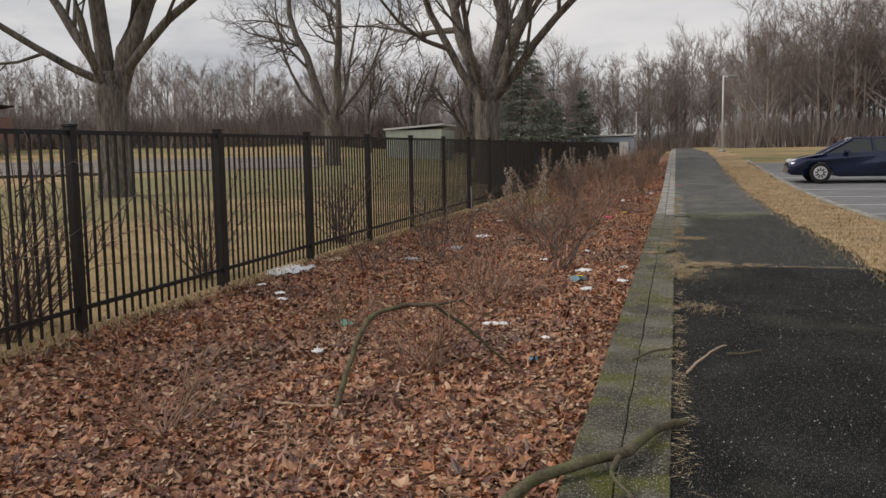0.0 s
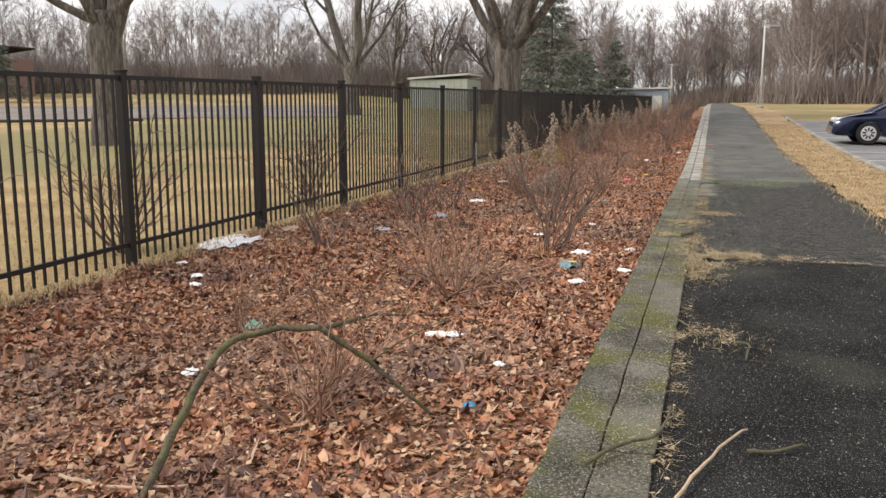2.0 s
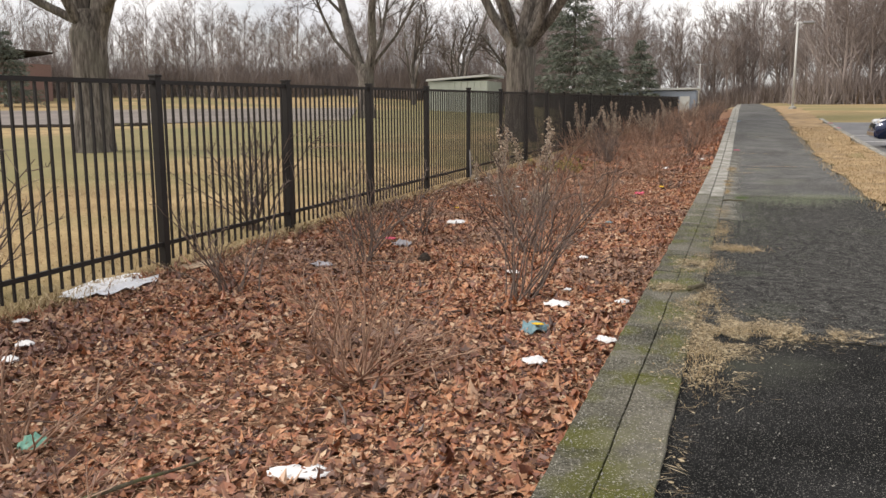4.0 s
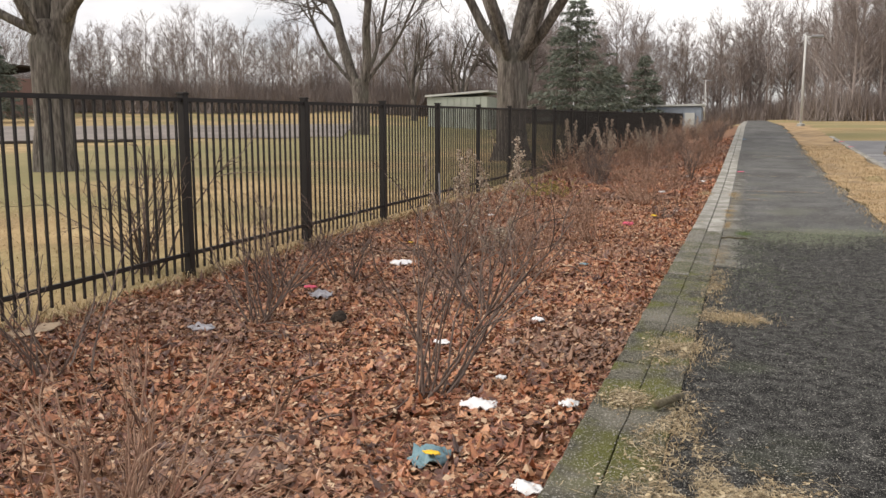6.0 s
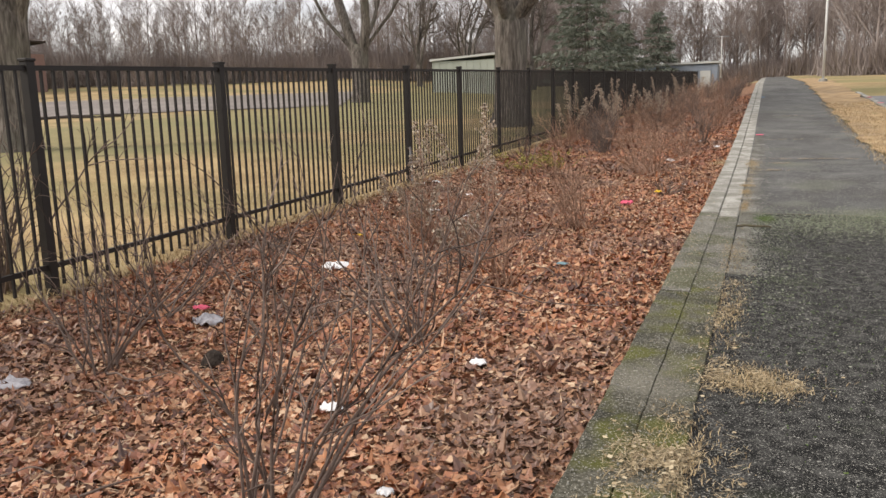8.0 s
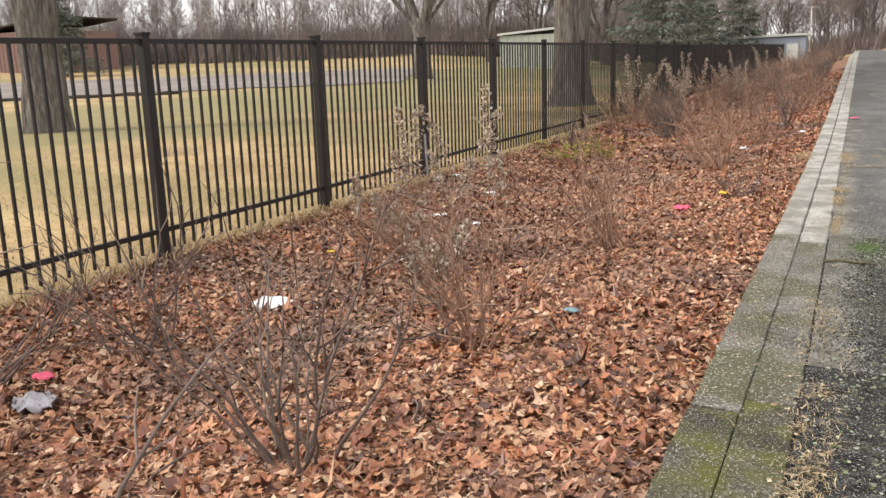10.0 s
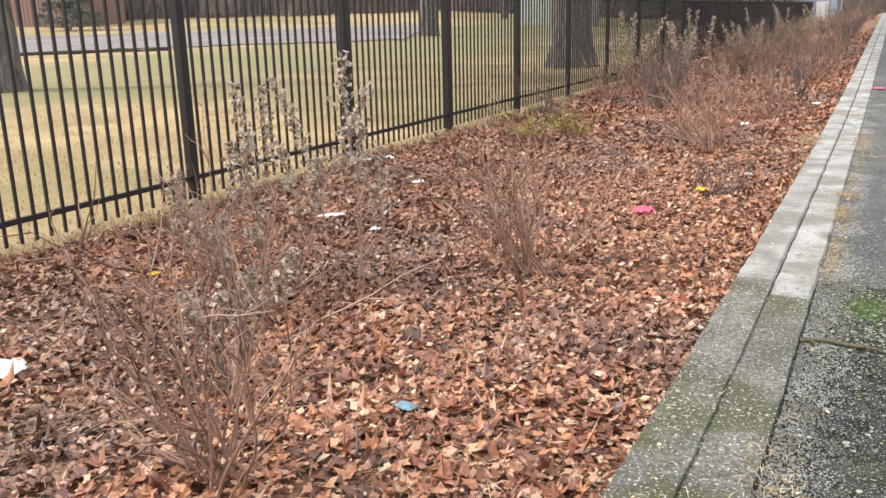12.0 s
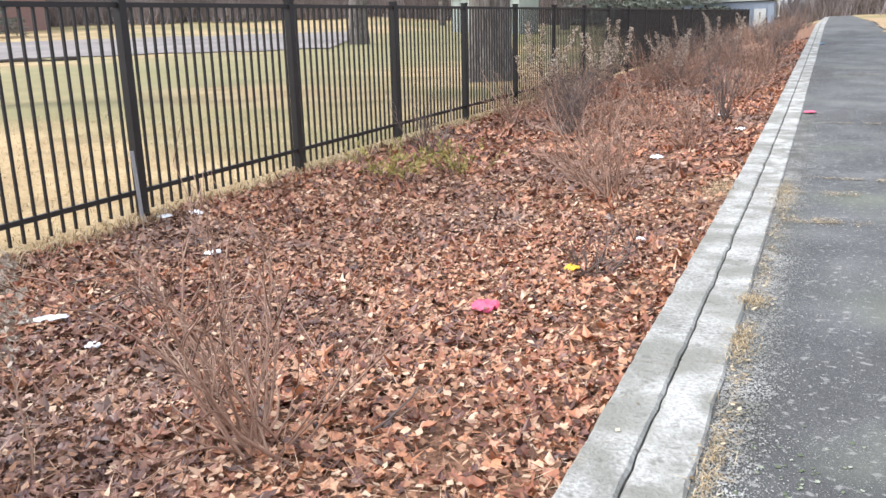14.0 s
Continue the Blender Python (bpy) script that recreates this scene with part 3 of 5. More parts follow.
# ---- bare trees ----
def big_tree(x, y, trunk_r, fork_h, limbs, seed, label, counts=(6, 6, 5, 4), flare=1.25):
    """limbs: (azimuth, tilt from upright, length, share of the trunk's radius)."""
    rng = random.Random(seed)
    t = thing("bare_tree", label, "tree", pose(x, y, land_z(x, y) - 0.05))
    V, F, W, G = [], [], [], []
    trunk = [Vector((0, 0, h)) + Vector((0.12 * trunk_r * noise.noise((h, seed, 0)), 0.12 * trunk_r * noise.noise((h, seed, 5)), 0)) for h in [fork_h * k / 6 for k in range(7)]]
    rad = [trunk_r * (flare if k == 0 else 1.08 if k == 1 else 1.0 if k < 5 else 1.02 if k < 6 else 0.55) for k in range(7)]
    tube(V, F, trunk, rad, 14)
    for v in V:
        q = 1 + 0.09 * noise.noise((v.x * 2.5, v.y * 2.5, v.z * 0.6))
        v.x *= q
        v.y *= q
    part("trunk", (V, F), M_BARK, t, smooth=True)
    for az, tilt, ln, share in limbs:
        V, F = [], []
        d = Vector((math.sin(tilt) * math.cos(az), math.sin(tilt) * math.sin(az), math.cos(tilt)))
        p0 = trunk[-1] - Vector((0, 0, (1.9 - 1.1 * tilt) * trunk_r)) + 0.42 * trunk_r * Vector((math.cos(az), math.sin(az), 0))
        pts = limb(rng, p0, d, ln, 7, 0.21, 0.03)
        rr = trunk_r * share
        tube(V, F, pts, [rr * (1 - 0.62 * k / 7) for k in range(8)], 9)
        branch_out(rng, V, F, W, G, pts, rr, ln * 0.8, 0, 6, counts)
        part("limb", (V, F), M_BARK, t, smooth=True)
    part("twigs", (W, G), M_TWIG, t)["kind"] = "stuff"
    return t


big_tree(-20.3, 27.1, 0.56, 4.7, [(2.7, 0.62, 10, 0.40), (2.5, 0.20, 13, 0.62), (0.9, 0.06, 13, 0.58), (0.2, 0.22, 13, 0.60), (0.1, 0.98, 11, 0.34), (3.4, 1.05, 10, 0.28), (4.4, 0.7, 9, 0.3)], 11, "massive grey-brown bare tree with several upright limbs on the lawn")
big_tree(-25.6, 60.2, 0.56, 3.9, [(2.9, 0.15, 15, 0.68), (0.1, 0.32, 15, 0.62), (3.3, 0.75, 11, 0.25), (0.2, 0.85, 11, 0.22), (1.5, 0.5, 10, 0.3)], 12, "dark bare tree forked low into two stems on the lawn")
big_tree(-8.2, 37.2, 0.56, 4.3, [(2.7, 0.30, 13, 0.55), (1.8, 0.08, 14, 0.62), (0.3, 0.28, 14, 0.58), (0.0, 0.72, 11, 0.38), (3.1, 0.85, 11, 0.36), (4.6, 0.6, 9, 0.3), (5.6, 0.5, 9, 0.3)], 13, "stout bare tree with spreading limbs behind the fence", flare=1.5)
for k, (x, y, r, seed) in enumerate([(-29, 92, 0.34, 31), (-34.5, 92, 0.3, 32), (-23, 95, 0.45, 33)]):
    big_tree(x, y, r, 2.6, [(2.8, 0.3, 8, 0.6), (0.2, 0.35, 9, 0.6), (1.6, 0.15, 9, 0.6), (4.2, 0.6, 7, 0.4)], seed, "slender bare tree at the far side of the lawn", counts=(6, 6, 5), flare=1.2)


def wood_tree(seed, h):
    """Arrays for one bare woodland tree."""
    rng = random.Random(seed)
    V, F = [], []
    tr = limb(rng, Vector((0, 0, 0)), Vector((0, 0, 1)), h, 6, 0.06, 0.1)
    r = 0.010 * h
    tube(V, F, tr, [r * (1 - 0.85 * k / 6) for k in range(7)], 5)
    for j in range(20):
        t = 0.16 + 0.84 * (j + rng.random()) / 20
        p, d = along(tr, min(t, 1))
        ln = h * rng.uniform(0.2, 0.36) * (1.25 - 0.7 * t)
        q = limb(rng, p, side_dir(rng, d, rng.uniform(0.5, 0.95)), ln, 3, 0.2, 0.16)
        tube(V, F, q, [r * (1 - 0.8 * t) * 0.5 * (1 - 0.25 * k) + 0.014 for k in range(4)], 3)
        for _ in range(9):
            p2, d2 = along(q, rng.uniform(0.2, 1))
            q2 = limb(rng, p2, side_dir(rng, d2, rng.uniform(0.3, 0.9)), ln * rng.uniform(0.35, 0.65), 2, 0.25, 0.14)
            s = 0.02 * rand_unit(rng)
            b = len(V)
            V.extend((q2[0] - s, q2[0] + s, q2[1] + s, q2[1] - s, q2[2]))
            F.extend(((b, b + 1, b + 2, b + 3), (b + 3, b + 2, b + 4)))
            for _ in range(6):
                p3, d3 = along(q2, rng.uniform(0.15, 1))
                e = p3 + side_dir(rng, d3, rng.uniform(0.3, 0.8)) * ln * rng.uniform(0.2, 0.45)
                s = 0.019 * rand_unit(rng)
                b = len(V)
                V.extend((p3 - s, p3 + s, e))
                F.append((b, b + 1, b + 2))
    return V, F


WOODS = [wood_tree(100 + k, h) for k, h in enumerate((13, 15, 12, 16, 14, 11))]


def brush_clump(rng, V, F, x, y, z, h, n):
    for _ in range(n):
        a = rng.uniform(0, 6.28)
        p = Vector((x + rng.gauss(0, 1.3), y + rng.gauss(0, 1.3), z - 0.1))
        e = p + Vector((math.cos(a) * 0.8 * h * rng.random(), math.sin(a) * 0.8 * h * rng.random(), h * rng.uniform(0.35, 1)))
        s = 0.035 * Vector((math.sin(a), -math.cos(a), 0))
        b = len(V)
        V.extend((p - s, p + s, e))
        F.append((b, b + 1, b + 2))


def wood_belt(name, label, spots, seed, brush=3.0, scale=1.0, single=0):
    """A belt of woodland: the first few trees are things, the rest is one thick stand."""
    rng = random.Random(seed)
    allV, allF, off = [], [], 0
    meshes = [mesh("trunk_and_branches", v, f, M_WOOD) for v, f in WOODS]
    for n, (x, y) in enumerate(spots):
        k = rng.randrange(len(WOODS))
        s = scale * rng.uniform(0.75, 1.12)
        m = Matrix.Translation((x, y, land_z(x, y) - 0.1)) @ Matrix.Rotation(rng.uniform(0, 6.28), 4, "Z") @ Matrix.Diagonal((s, s, s, 1))
        if n < single:
            t = thing("woodland_tree", "bare grey-brown woodland tree at the wood's edge", "tree", m, group="edge of the woods")
            part("trunk", meshes[k], M_WOOD, t)
            continue
        arr = np.array([tuple(v) for v in WOODS[k][0]]) @ np.array(m.to_3x3()).T + np.array(m.translation)
        allV.append(arr)
        allF.extend(tuple(i + off for i in f) for f in WOODS[k][1])
        off += len(arr)
    V, F = [], []
    for x, y in spots:
        brush_clump(rng, V, F, x, y, land_z(x, y), brush * rng.uniform(0.6, 1.2), 460)
    verts = np.concatenate(allV + [np.array([tuple(v) for v in V])])
    allF.extend(tuple(i + off for i in f) for f in F)
    return tagged(part(name, mesh(name, verts.tolist(), allF, M_WOOD), M_WOOD), label, "woods", kind="stuff")


rw = random.Random(77)
right = []
for row, (y, n) in enumerate(((92, 34), (96, 36), (100, 36), (105, 36), (111, 36), (118, 36))):
    for i in range(n):
        right.append((7.5 + 62 * (i + rw.random()) / n, y + rw.uniform(-2, 2)))
for i in range(110):
    right.append((rw.uniform(-34, 10), rw.uniform(126, 160)))
wood_belt("woods_right", "tall dense bare woodland behind the parking lot", right, 5, brush=3.8, single=24)
left = []
for i in range(230):
    a = radians(12 + 64 * (i + rw.random()) / 230)
    d = rw.uniform(112, 140)
    left.append((-d * math.sin(a), d * math.cos(a)))
wood_belt("woods_left", "bare grey woodland on the far side of the lawn", left, 6, brush=5.5, scale=0.74, single=20)


# ---- conifers ----
def conifer(x, y, h, w, seed, label):
    rng = random.Random(seed)
    t = thing("conifer", label, "tree", pose(x, y, land_z(x, y) - 0.1))
    V, F = [], []
    tube(V, F, [Vector((0, 0, 0)), Vector((0, 0, h * 0.5)), Vector((0, 0, h))], [0.22, 0.13, 0.02], 7)
    part("trunk", (V, F), M_BARK, t)
    V, F = [], []
    tiers = int(h * 2.1)
    for j in range(tiers):
        u = (j + 0.4 * rng.random()) / tiers
        z = h * (0.10 + 0.89 * u)
        for _ in range(rng.randint(6, 9)):
            ln = w * (1 - u) ** 0.75 * rng.uniform(0.5, 1.1) + 0.25
            a = rng.uniform(0, 6.28)
            d = Vector((math.cos(a), math.sin(a), rng.uniform(-0.02, 0.22)))
            side = Vector((-math.sin(a), math.cos(a), 0))
            for _ in range(int(14 + 15 * ln)):
                f = rng.random() ** 0.7
                c = Vector((0, 0, z)) + d * ln * f + Vector((0, 0, -0.10 * ln * f * f)) + side * rng.gauss(0, 0.13 * ln * (1.1 - f) + 0.06) + Vector((0, 0, rng.gauss(0, 0.07)))
                e = c + (d + 0.7 * rand_unit(rng) + Vector((0, 0, -0.45))).normalized() * rng.uniform(0.25, 0.55)
                s = 0.07 * rand_unit(rng)
                b = len(V)
                V.extend((c - s, c + s, e))
                F.append((b, b + 1, b + 2))
    part("crown", (V, F), M_CONIF, t)
    return t


conifer(-15.2, 85, 12.5, 5.4, 41, "tall broad green spruce with drooping layered branches")
conifer(-10.2, 96, 8.2, 2.6, 43, "small dark conifer before the woods")
conifer(-13.0, 91, 7.0, 3.4, 44, "dense low dark conifer")


# ---- sheds ----
def shed(x0, y0, x1, y1, h, ridge, wall_m, roof_m, label, door=False):
    cx, cy = (x0 + x1) / 2, (y0 + y1) / 2
    t = thing("shed", label, "building", pose(cx, cy, land_z(cx, cy) - 0.3))
    hx, hy = (x1 - x0) / 2, (y1 - y0) / 2
    part("wall", boxed(-hx, -hy, 0, hx, hy, h), wall_m, t)
    V = [(-hx - .2, -hy - .2, h + .02), (hx + .2, -hy - .2, h + ridge), (hx + .2, hy + .2, h + ridge), (-hx - .2, hy + .2, h + .02)]
    V += [(x, y, z + 0.18) for x, y, z in V]
    part("roof", (V, [(3, 2, 1, 0), (4, 5, 6, 7), (0, 1, 5, 4), (1, 2, 6, 5), (2, 3, 7, 6), (3, 0, 4, 7)]), roof_m, t)
    n = int((x1 - x0) / 0.6)
    for k in range(n + 1):
        x = -hx + 2 * hx * k / n
        part("cladding_rib", boxed(x - .03, -hy - .04, 0, x + .03, -hy - .005, h - .01), wall_m, t)
    if door:
        part("door", boxed(hx - 1.6, -hy - .09, 0, hx - .6, -hy - .045, 2.2, 0.02), M_ROOF, t, "pale metal door")
    return t


shed(-28.2, 80, -22.4, 85, 3.1, 0.4, M_SHEDG, M_ROOF, "pale green metal shed with a shallow sloping roof")
shed(-12.4, 96, -4.5, 100, 2.8, 0.12, M_SHEDB, M_ROOF, "blue-grey ribbed metal shed with a pale door", True)


shed(-84, 70, -72, 78, 4.2, 1.2, M_BRICK, M_MULCH, "red brick house with a dark roof beyond the lawn")
conifer(-66, 66, 7.5, 3.4, 45, "broad dark conifer beside the brick house")


# ---- light poles ----
def light_pole(x, y, h, heads, label):
    t = thing("light_pole", label, "street lamp", pose(x, y, rise(y) - 0.02))
    V, F = [], []
    tube(V, F, [Vector((0, 0, 0)), Vector((0, 0, 0.14))], [0.21, 0.20], 16, True)
    part("concrete_base", (V, F), M_KERB, t, "pale concrete footing")
    part("base_plate", boxed(-.16, -.16, 0.14, .16, .16, 0.17, .008), M_STEEL, t)
    V, F = [], []
    tube(V, F, [Vector((0, 0, 0.17)), Vector((0, 0, h))], [0.062, 0.048], 12, True)
    part("pole", (V, F), M_STEEL, t, smooth=True)
    for s in heads:
        part("arm", boxed(min(0, s * .3), -.03, h - .12, max(0, s * .3), .03, h - .05), M_STEEL, t)
        part("lamp_head", boxed(min(s * .25, s * .85), -.18, h - .15, max(s * .25, s * .85), .18, h - .01, .03), M_HEAD, t, "flat grey lamp housing")
    return t


light_pole(2.78, 55, 4.75, (1,), "pale metal light pole with one flat lamp head")
light_pole(-5.4, 121, 5.2, (-1, 1), "pale metal light pole with two lamp heads")


# ---- cars ----
def car(at, paint, label):
    """A saloon with its nose towards -x; length 4.7, width 1.78."""
    t = thing("car", label, "car", at)
    prof = [(0.08, 0.26), (0.0, 0.44), (0.02, 0.60), (0.10, 0.72), (0.28, 0.80), (0.70, 0.89), (1.15, 0.96), (2.4, 1.0), (3.95, 1.03), (4.45, 0.99), (4.66, 0.84), (4.7, 0.5), (4.62, 0.28)]

    def arch(cx):
        return [(cx + 0.38 * math.cos(a), 0.26 + 0.41 * math.sin(a)) for a in [math.pi * k / 8 for k in range(9)]]
    low = [(4.2, 0.24)] + arch(3.72) + [(3.2, 0.2), (1.5, 0.2)] + arch(0.95) + [(0.5, 0.24)]
    ring = prof + low
    bm = bmesh.new()
    cols = []
    for y, inset in ((-0.89, 0.03), (-0.84, 0.0), (0.84, 0.0), (0.89, 0.03)):
        row = []
        for x, z in ring:
            k = 1 - inset * (0.6 if z > 0.85 else 0.0)
            nose = 0.16 * max(0, 1 - x / 0.9) + 0.10 * max(0, (x - 4.0) / 0.7)
            top = 0.05 if z > 0.9 else 0.0
            row.append(bm.verts.new((x + (inset * 0.6 if x < 1 else -inset * 0.6 if x > 4 else 0), y * (1 - nose - top), z * k)))
        cols.append(row)
    n = len(ring)
    for a, b in zip(cols, cols[1:]):
        for i in range(n):
            bm.faces.new((a[i], a[(i + 1) % n], b[(i + 1) % n], b[i]))
    bm.faces.new(cols[0][::-1])
    bm.faces.new(cols[-1])
    bmesh.ops.recalc_face_normals(bm, faces=bm.faces)
    part("body", bm, paint, t, smooth=True)
    # cabin
    cab = [(1.05, 0.94, 0.76), (1.92, 1.41, 0.58), (3.15, 1.43, 0.58), (4.15, 1.0, 0.74)]
    bm = bmesh.new()
    L = [bm.verts.new((x, -w, z)) for x, z, w in cab]
    R = [bm.verts.new((x, w, z)) for x, z, w in cab]
    bm.faces.new(L)
    bm.faces.new(R[::-1])
    for i in range(3):
        bm.faces.new((L[i], L[i + 1], R[i + 1], R[i]))
    bmesh.ops.recalc_face_normals(bm, faces=bm.faces)
    part("windows", bm, M_GLASS, t, "dark tinted glass")
    part("roof", boxed(1.88, -0.59, 1.395, 3.2, 0.59, 1.47, 0.035), paint, t)
    for s in (-1, 1):
        for (x0, z0, w0), (x1, z1, w1), nm in ((cab[0], cab[1], "front_pillar"), (cab[3], cab[2], "rear_pillar"), ((2.55, .99, .765), (2.5, 1.41, .60), "door_pillar")):
            V, F = [], []
            tube(V, F, [Vector((x0, s * (w0 + .005), z0)), Vector((x1, s * (w1 + .005), z1))], [0.045, 0.04], 6)
            part(nm, (V, F), paint, t)
        part("headlight", boxed(0.07, s * .58 - .17, 0.64, 0.46, s * .58 + .16, 0.79, 0.05), M_LIGHT, t)
        part("mirror", boxed(1.62, s * .93 - .09, 0.96, 1.78, s * .93 + .09, 1.08, 0.03), paint, t)
        for cx in (0.95, 3.72):
            w = new("wheel")
            w.parent = t
            w.matrix_basis = pose(cx, s * 0.79, 0.325)
            V, F = [], []
            tube(V, F, [Vector((0, -.10, 0)), Vector((0, -.085, 0)), Vector((0, .085, 0)), Vector((0, .10, 0))], [0.29, 0.325, 0.325, 0.29], 24, True)
            part("tyre", (V, F), M_TYRE, w, smooth=False)
            V, F = [], []
            tube(V, F, [Vector((0, s * .098, 0)), Vector((0, s * .108, 0))], [0.215, 0.205], 24, True)
            part("rim", (V, F), M_RIM, w)
            for k in range(9):
                a = 2 * math.pi * k / 9
                bm = boxed(-.022, -.004, .07, .022, .004, .17, 0, pose(0, s * .112, 0, 0, math.degrees(a), 0))
                part("rim_slot", bm, M_TYRE, w)
    part("bumper", boxed(-0.03, -0.7, 0.30, 0.12, 0.7, 0.48, 0.04), paint, t)
    part("grille", boxed(0.0, -0.32, 0.56, 0.06, 0.32, 0.66, 0.01), M_TYRE, t)
    return t


car(pose(3.62, 30.6, rise(30.6) - 0.13), M_CARB, "dark navy saloon car parked nose to the kerb")


# ---- shrubs of the bed ----
def shrub(x, y, h, spread, n, seed, material, label, lean=(0, 0), twigs=5, r=0.0115, sprawl=0):
    rng = random.Random(seed)
    t = thing("shrub", label, "shrub", pose(x, y, bed_z(x, y) - 0.03), group="bare shrubs in the leaf bed")
    for _ in range(n):
        V, F = [], []
        a = rng.uniform(0, 6.283)
        tilt = spread * 1.6 * rng.random() ** 0.6
        d = Vector((math.cos(a) * math.sin(tilt) + lean[0], math.sin(a) * math.sin(tilt) + lean[1], math.cos(tilt)))
        ln = 1.25 * h * rng.uniform(0.5, 1.05)
        p = Vector((rng.gauss(0, 0.06), rng.gauss(0, 0.06), 0))
        q = limb(rng, p, d, ln, 6, 0.24, 0.05)
        rr = r * rng.uniform(0.55, 1.1)
        tube(V, F, q, [rr * (1 - 0.7 * k / 6) for k in range(7)], 5)
        for _ in range(twigs):
            tt = rng.uniform(0.25, 1)
            p2, d2 = along(q, tt)
            q2 = limb(rng, p2, side_dir(rng, d2, rng.uniform(0.35, 0.9)), ln * rng.uniform(0.15, 0.42), 4, 0.26, 0.06)
            tube(V, F, q2, [rr * 0.5, rr * 0.42, rr * 0.36, rr * 0.28, rr * 0.16], 3)
            for _ in range(2):
                p3, d3 = along(q2, rng.uniform(0.2, 1))
                q3 = limb(rng, p3, side_dir(rng, d3, rng.uniform(0.4, 0.9)), ln * rng.uniform(0.06, 0.16), 2, 0.25, 0.05)
                tube(V, F, q3, [rr * 0.3, rr * 0.24, rr * 0.12], 3)
        part("stem", (V, F), material, t, smooth=True)
    for _ in range(sprawl):
        V, F = [], []
        a = rng.uniform(0, 6.283)
        q = limb(rng, Vector((0, 0, 0.05)), Vector((math.cos(a), math.sin(a), 0.12)), h * rng.uniform(0.45, 0.85), 6, 0.3, 0.02)
        for v in q:
            v.z = max(v.z, 0.045)
        tube(V, F, q, [r * 0.8 * (1 - 0.6 * k / 6) for k in range(7)], 5)
        part("low_branch", (V, F), material, t, smooth=True)
    return t


RED, GREY = "reddish-brown bare shrub with upright stems in fallen leaves", "grey-brown bare shrub with fine twigs in fallen leaves"
for k, (x, y, h, sp, n, c, lean) in enumerate([
        (-1.76, 5.98, 0.66, 0.62, 22, 1, (0, 0)), (-1.88, 8.85, 0.8, 0.7, 24, 1, (0, 0)), (-3.94, 10.6, 0.85, 0.5, 12, 0, (0, 0)),
        (-1.47, 11.12, 1.2, 0.38, 16, 0, (0.30, 0.15)), (-3.48, 12.4, 1.0, 0.42, 14, 0, (0, 0)), (-1.86, 13.45, 1.1, 0.55, 16, 0, (0, 0)),
        (-1.80, 15.12, 0.95, 0.5, 20, 1, (0, 0)), (-2.90, 16.65, 0.85, 0.55, 20, 1, (0, 0)), (-1.73, 17.9, 0.9, 0.62, 28, 1, (0, 0)),
        (-3.6, 14.3, 0.85, 0.5, 12, 0, (0, 0)), (-3.9, 13.4, 0.8, 0.6, 14, 0, (0, 0)), (-2.9, 4.4, 0.55, 0.6, 9, 1, (0, 0)),
        (-2.27, 9.42, 0.7, 0.5, 8, 1, (0, 0)), (-2.3, 15.7, 0.5, 0.8, 8, 0, (0, 0)), (-1.55, 23.2, 0.85, 0.7, 24, 1, (0, 0)),
        (-1.92, 23.9, 0.9, 0.7, 24, 1, (0, 0)), (-4.3, 25.0, 0.7, 0.6, 16, 0, (0, 0)), (-1.1, 20.7, 0.35, 0.7, 12, 0, (0, 0)),
        (-1.3, 26.4, 0.8, 0.7, 22, 1, (0, 0)), (-3.0, 7.4, 0.5, 0.6, 9, 1, (0, 0))]):
    shrub(x, y, h, sp, n, 200 + k, M_SHRUB if c else M_SHRUBG, RED if c else GREY, lean, twigs=5 if c else 4, r=0.0095 if c else 0.010, sprawl=6 if c else 1)
# shrubs on the lawn side of the fence
for k, (x, y, h) in enumerate([(-5.6, 6.0, 1.35), (-5.75, 9.5, 1.35), (-5.5, 5.0, 1.2), (-5.9, 6.6, 1.3), (-5.6, 13.6, 1.2)]):
    shrub(x, y, h, 0.5, 20, 260 + k, M_SHRUBG, "thin bare shrub standing just beyond the fence", r=0.014)
# thicket further along the bed
src_a = shrub(-2.0, 28.0, 0.85, 0.7, 22, 300, M_SHRUB, "reddish-brown bare shrub in the thicket beside the kerb", twigs=5)
src_b = shrub(-3.2, 27.4, 0.9, 0.6, 20, 301, M_SHRUBG, "grey-brown bare shrub in the thicket beside the fence", twigs=5)
rb = random.Random(9)
for k in range(90):
    y = 27.5 + 51 * ((k + rb.random()) / 90) ** 1.1
    x = rb.uniform(-4.6, -0.85)
    s = rb.uniform(0.7, 1.1)
    copy_thing(src_a if rb.random() < 0.62 else src_b, pose(x, y, bed_z(x, y) - 0.03, 0, 0, rb.uniform(0, 360)) @ Matrix.Diagonal((s, s, s * rb.uniform(0.85, 1.25), 1)))


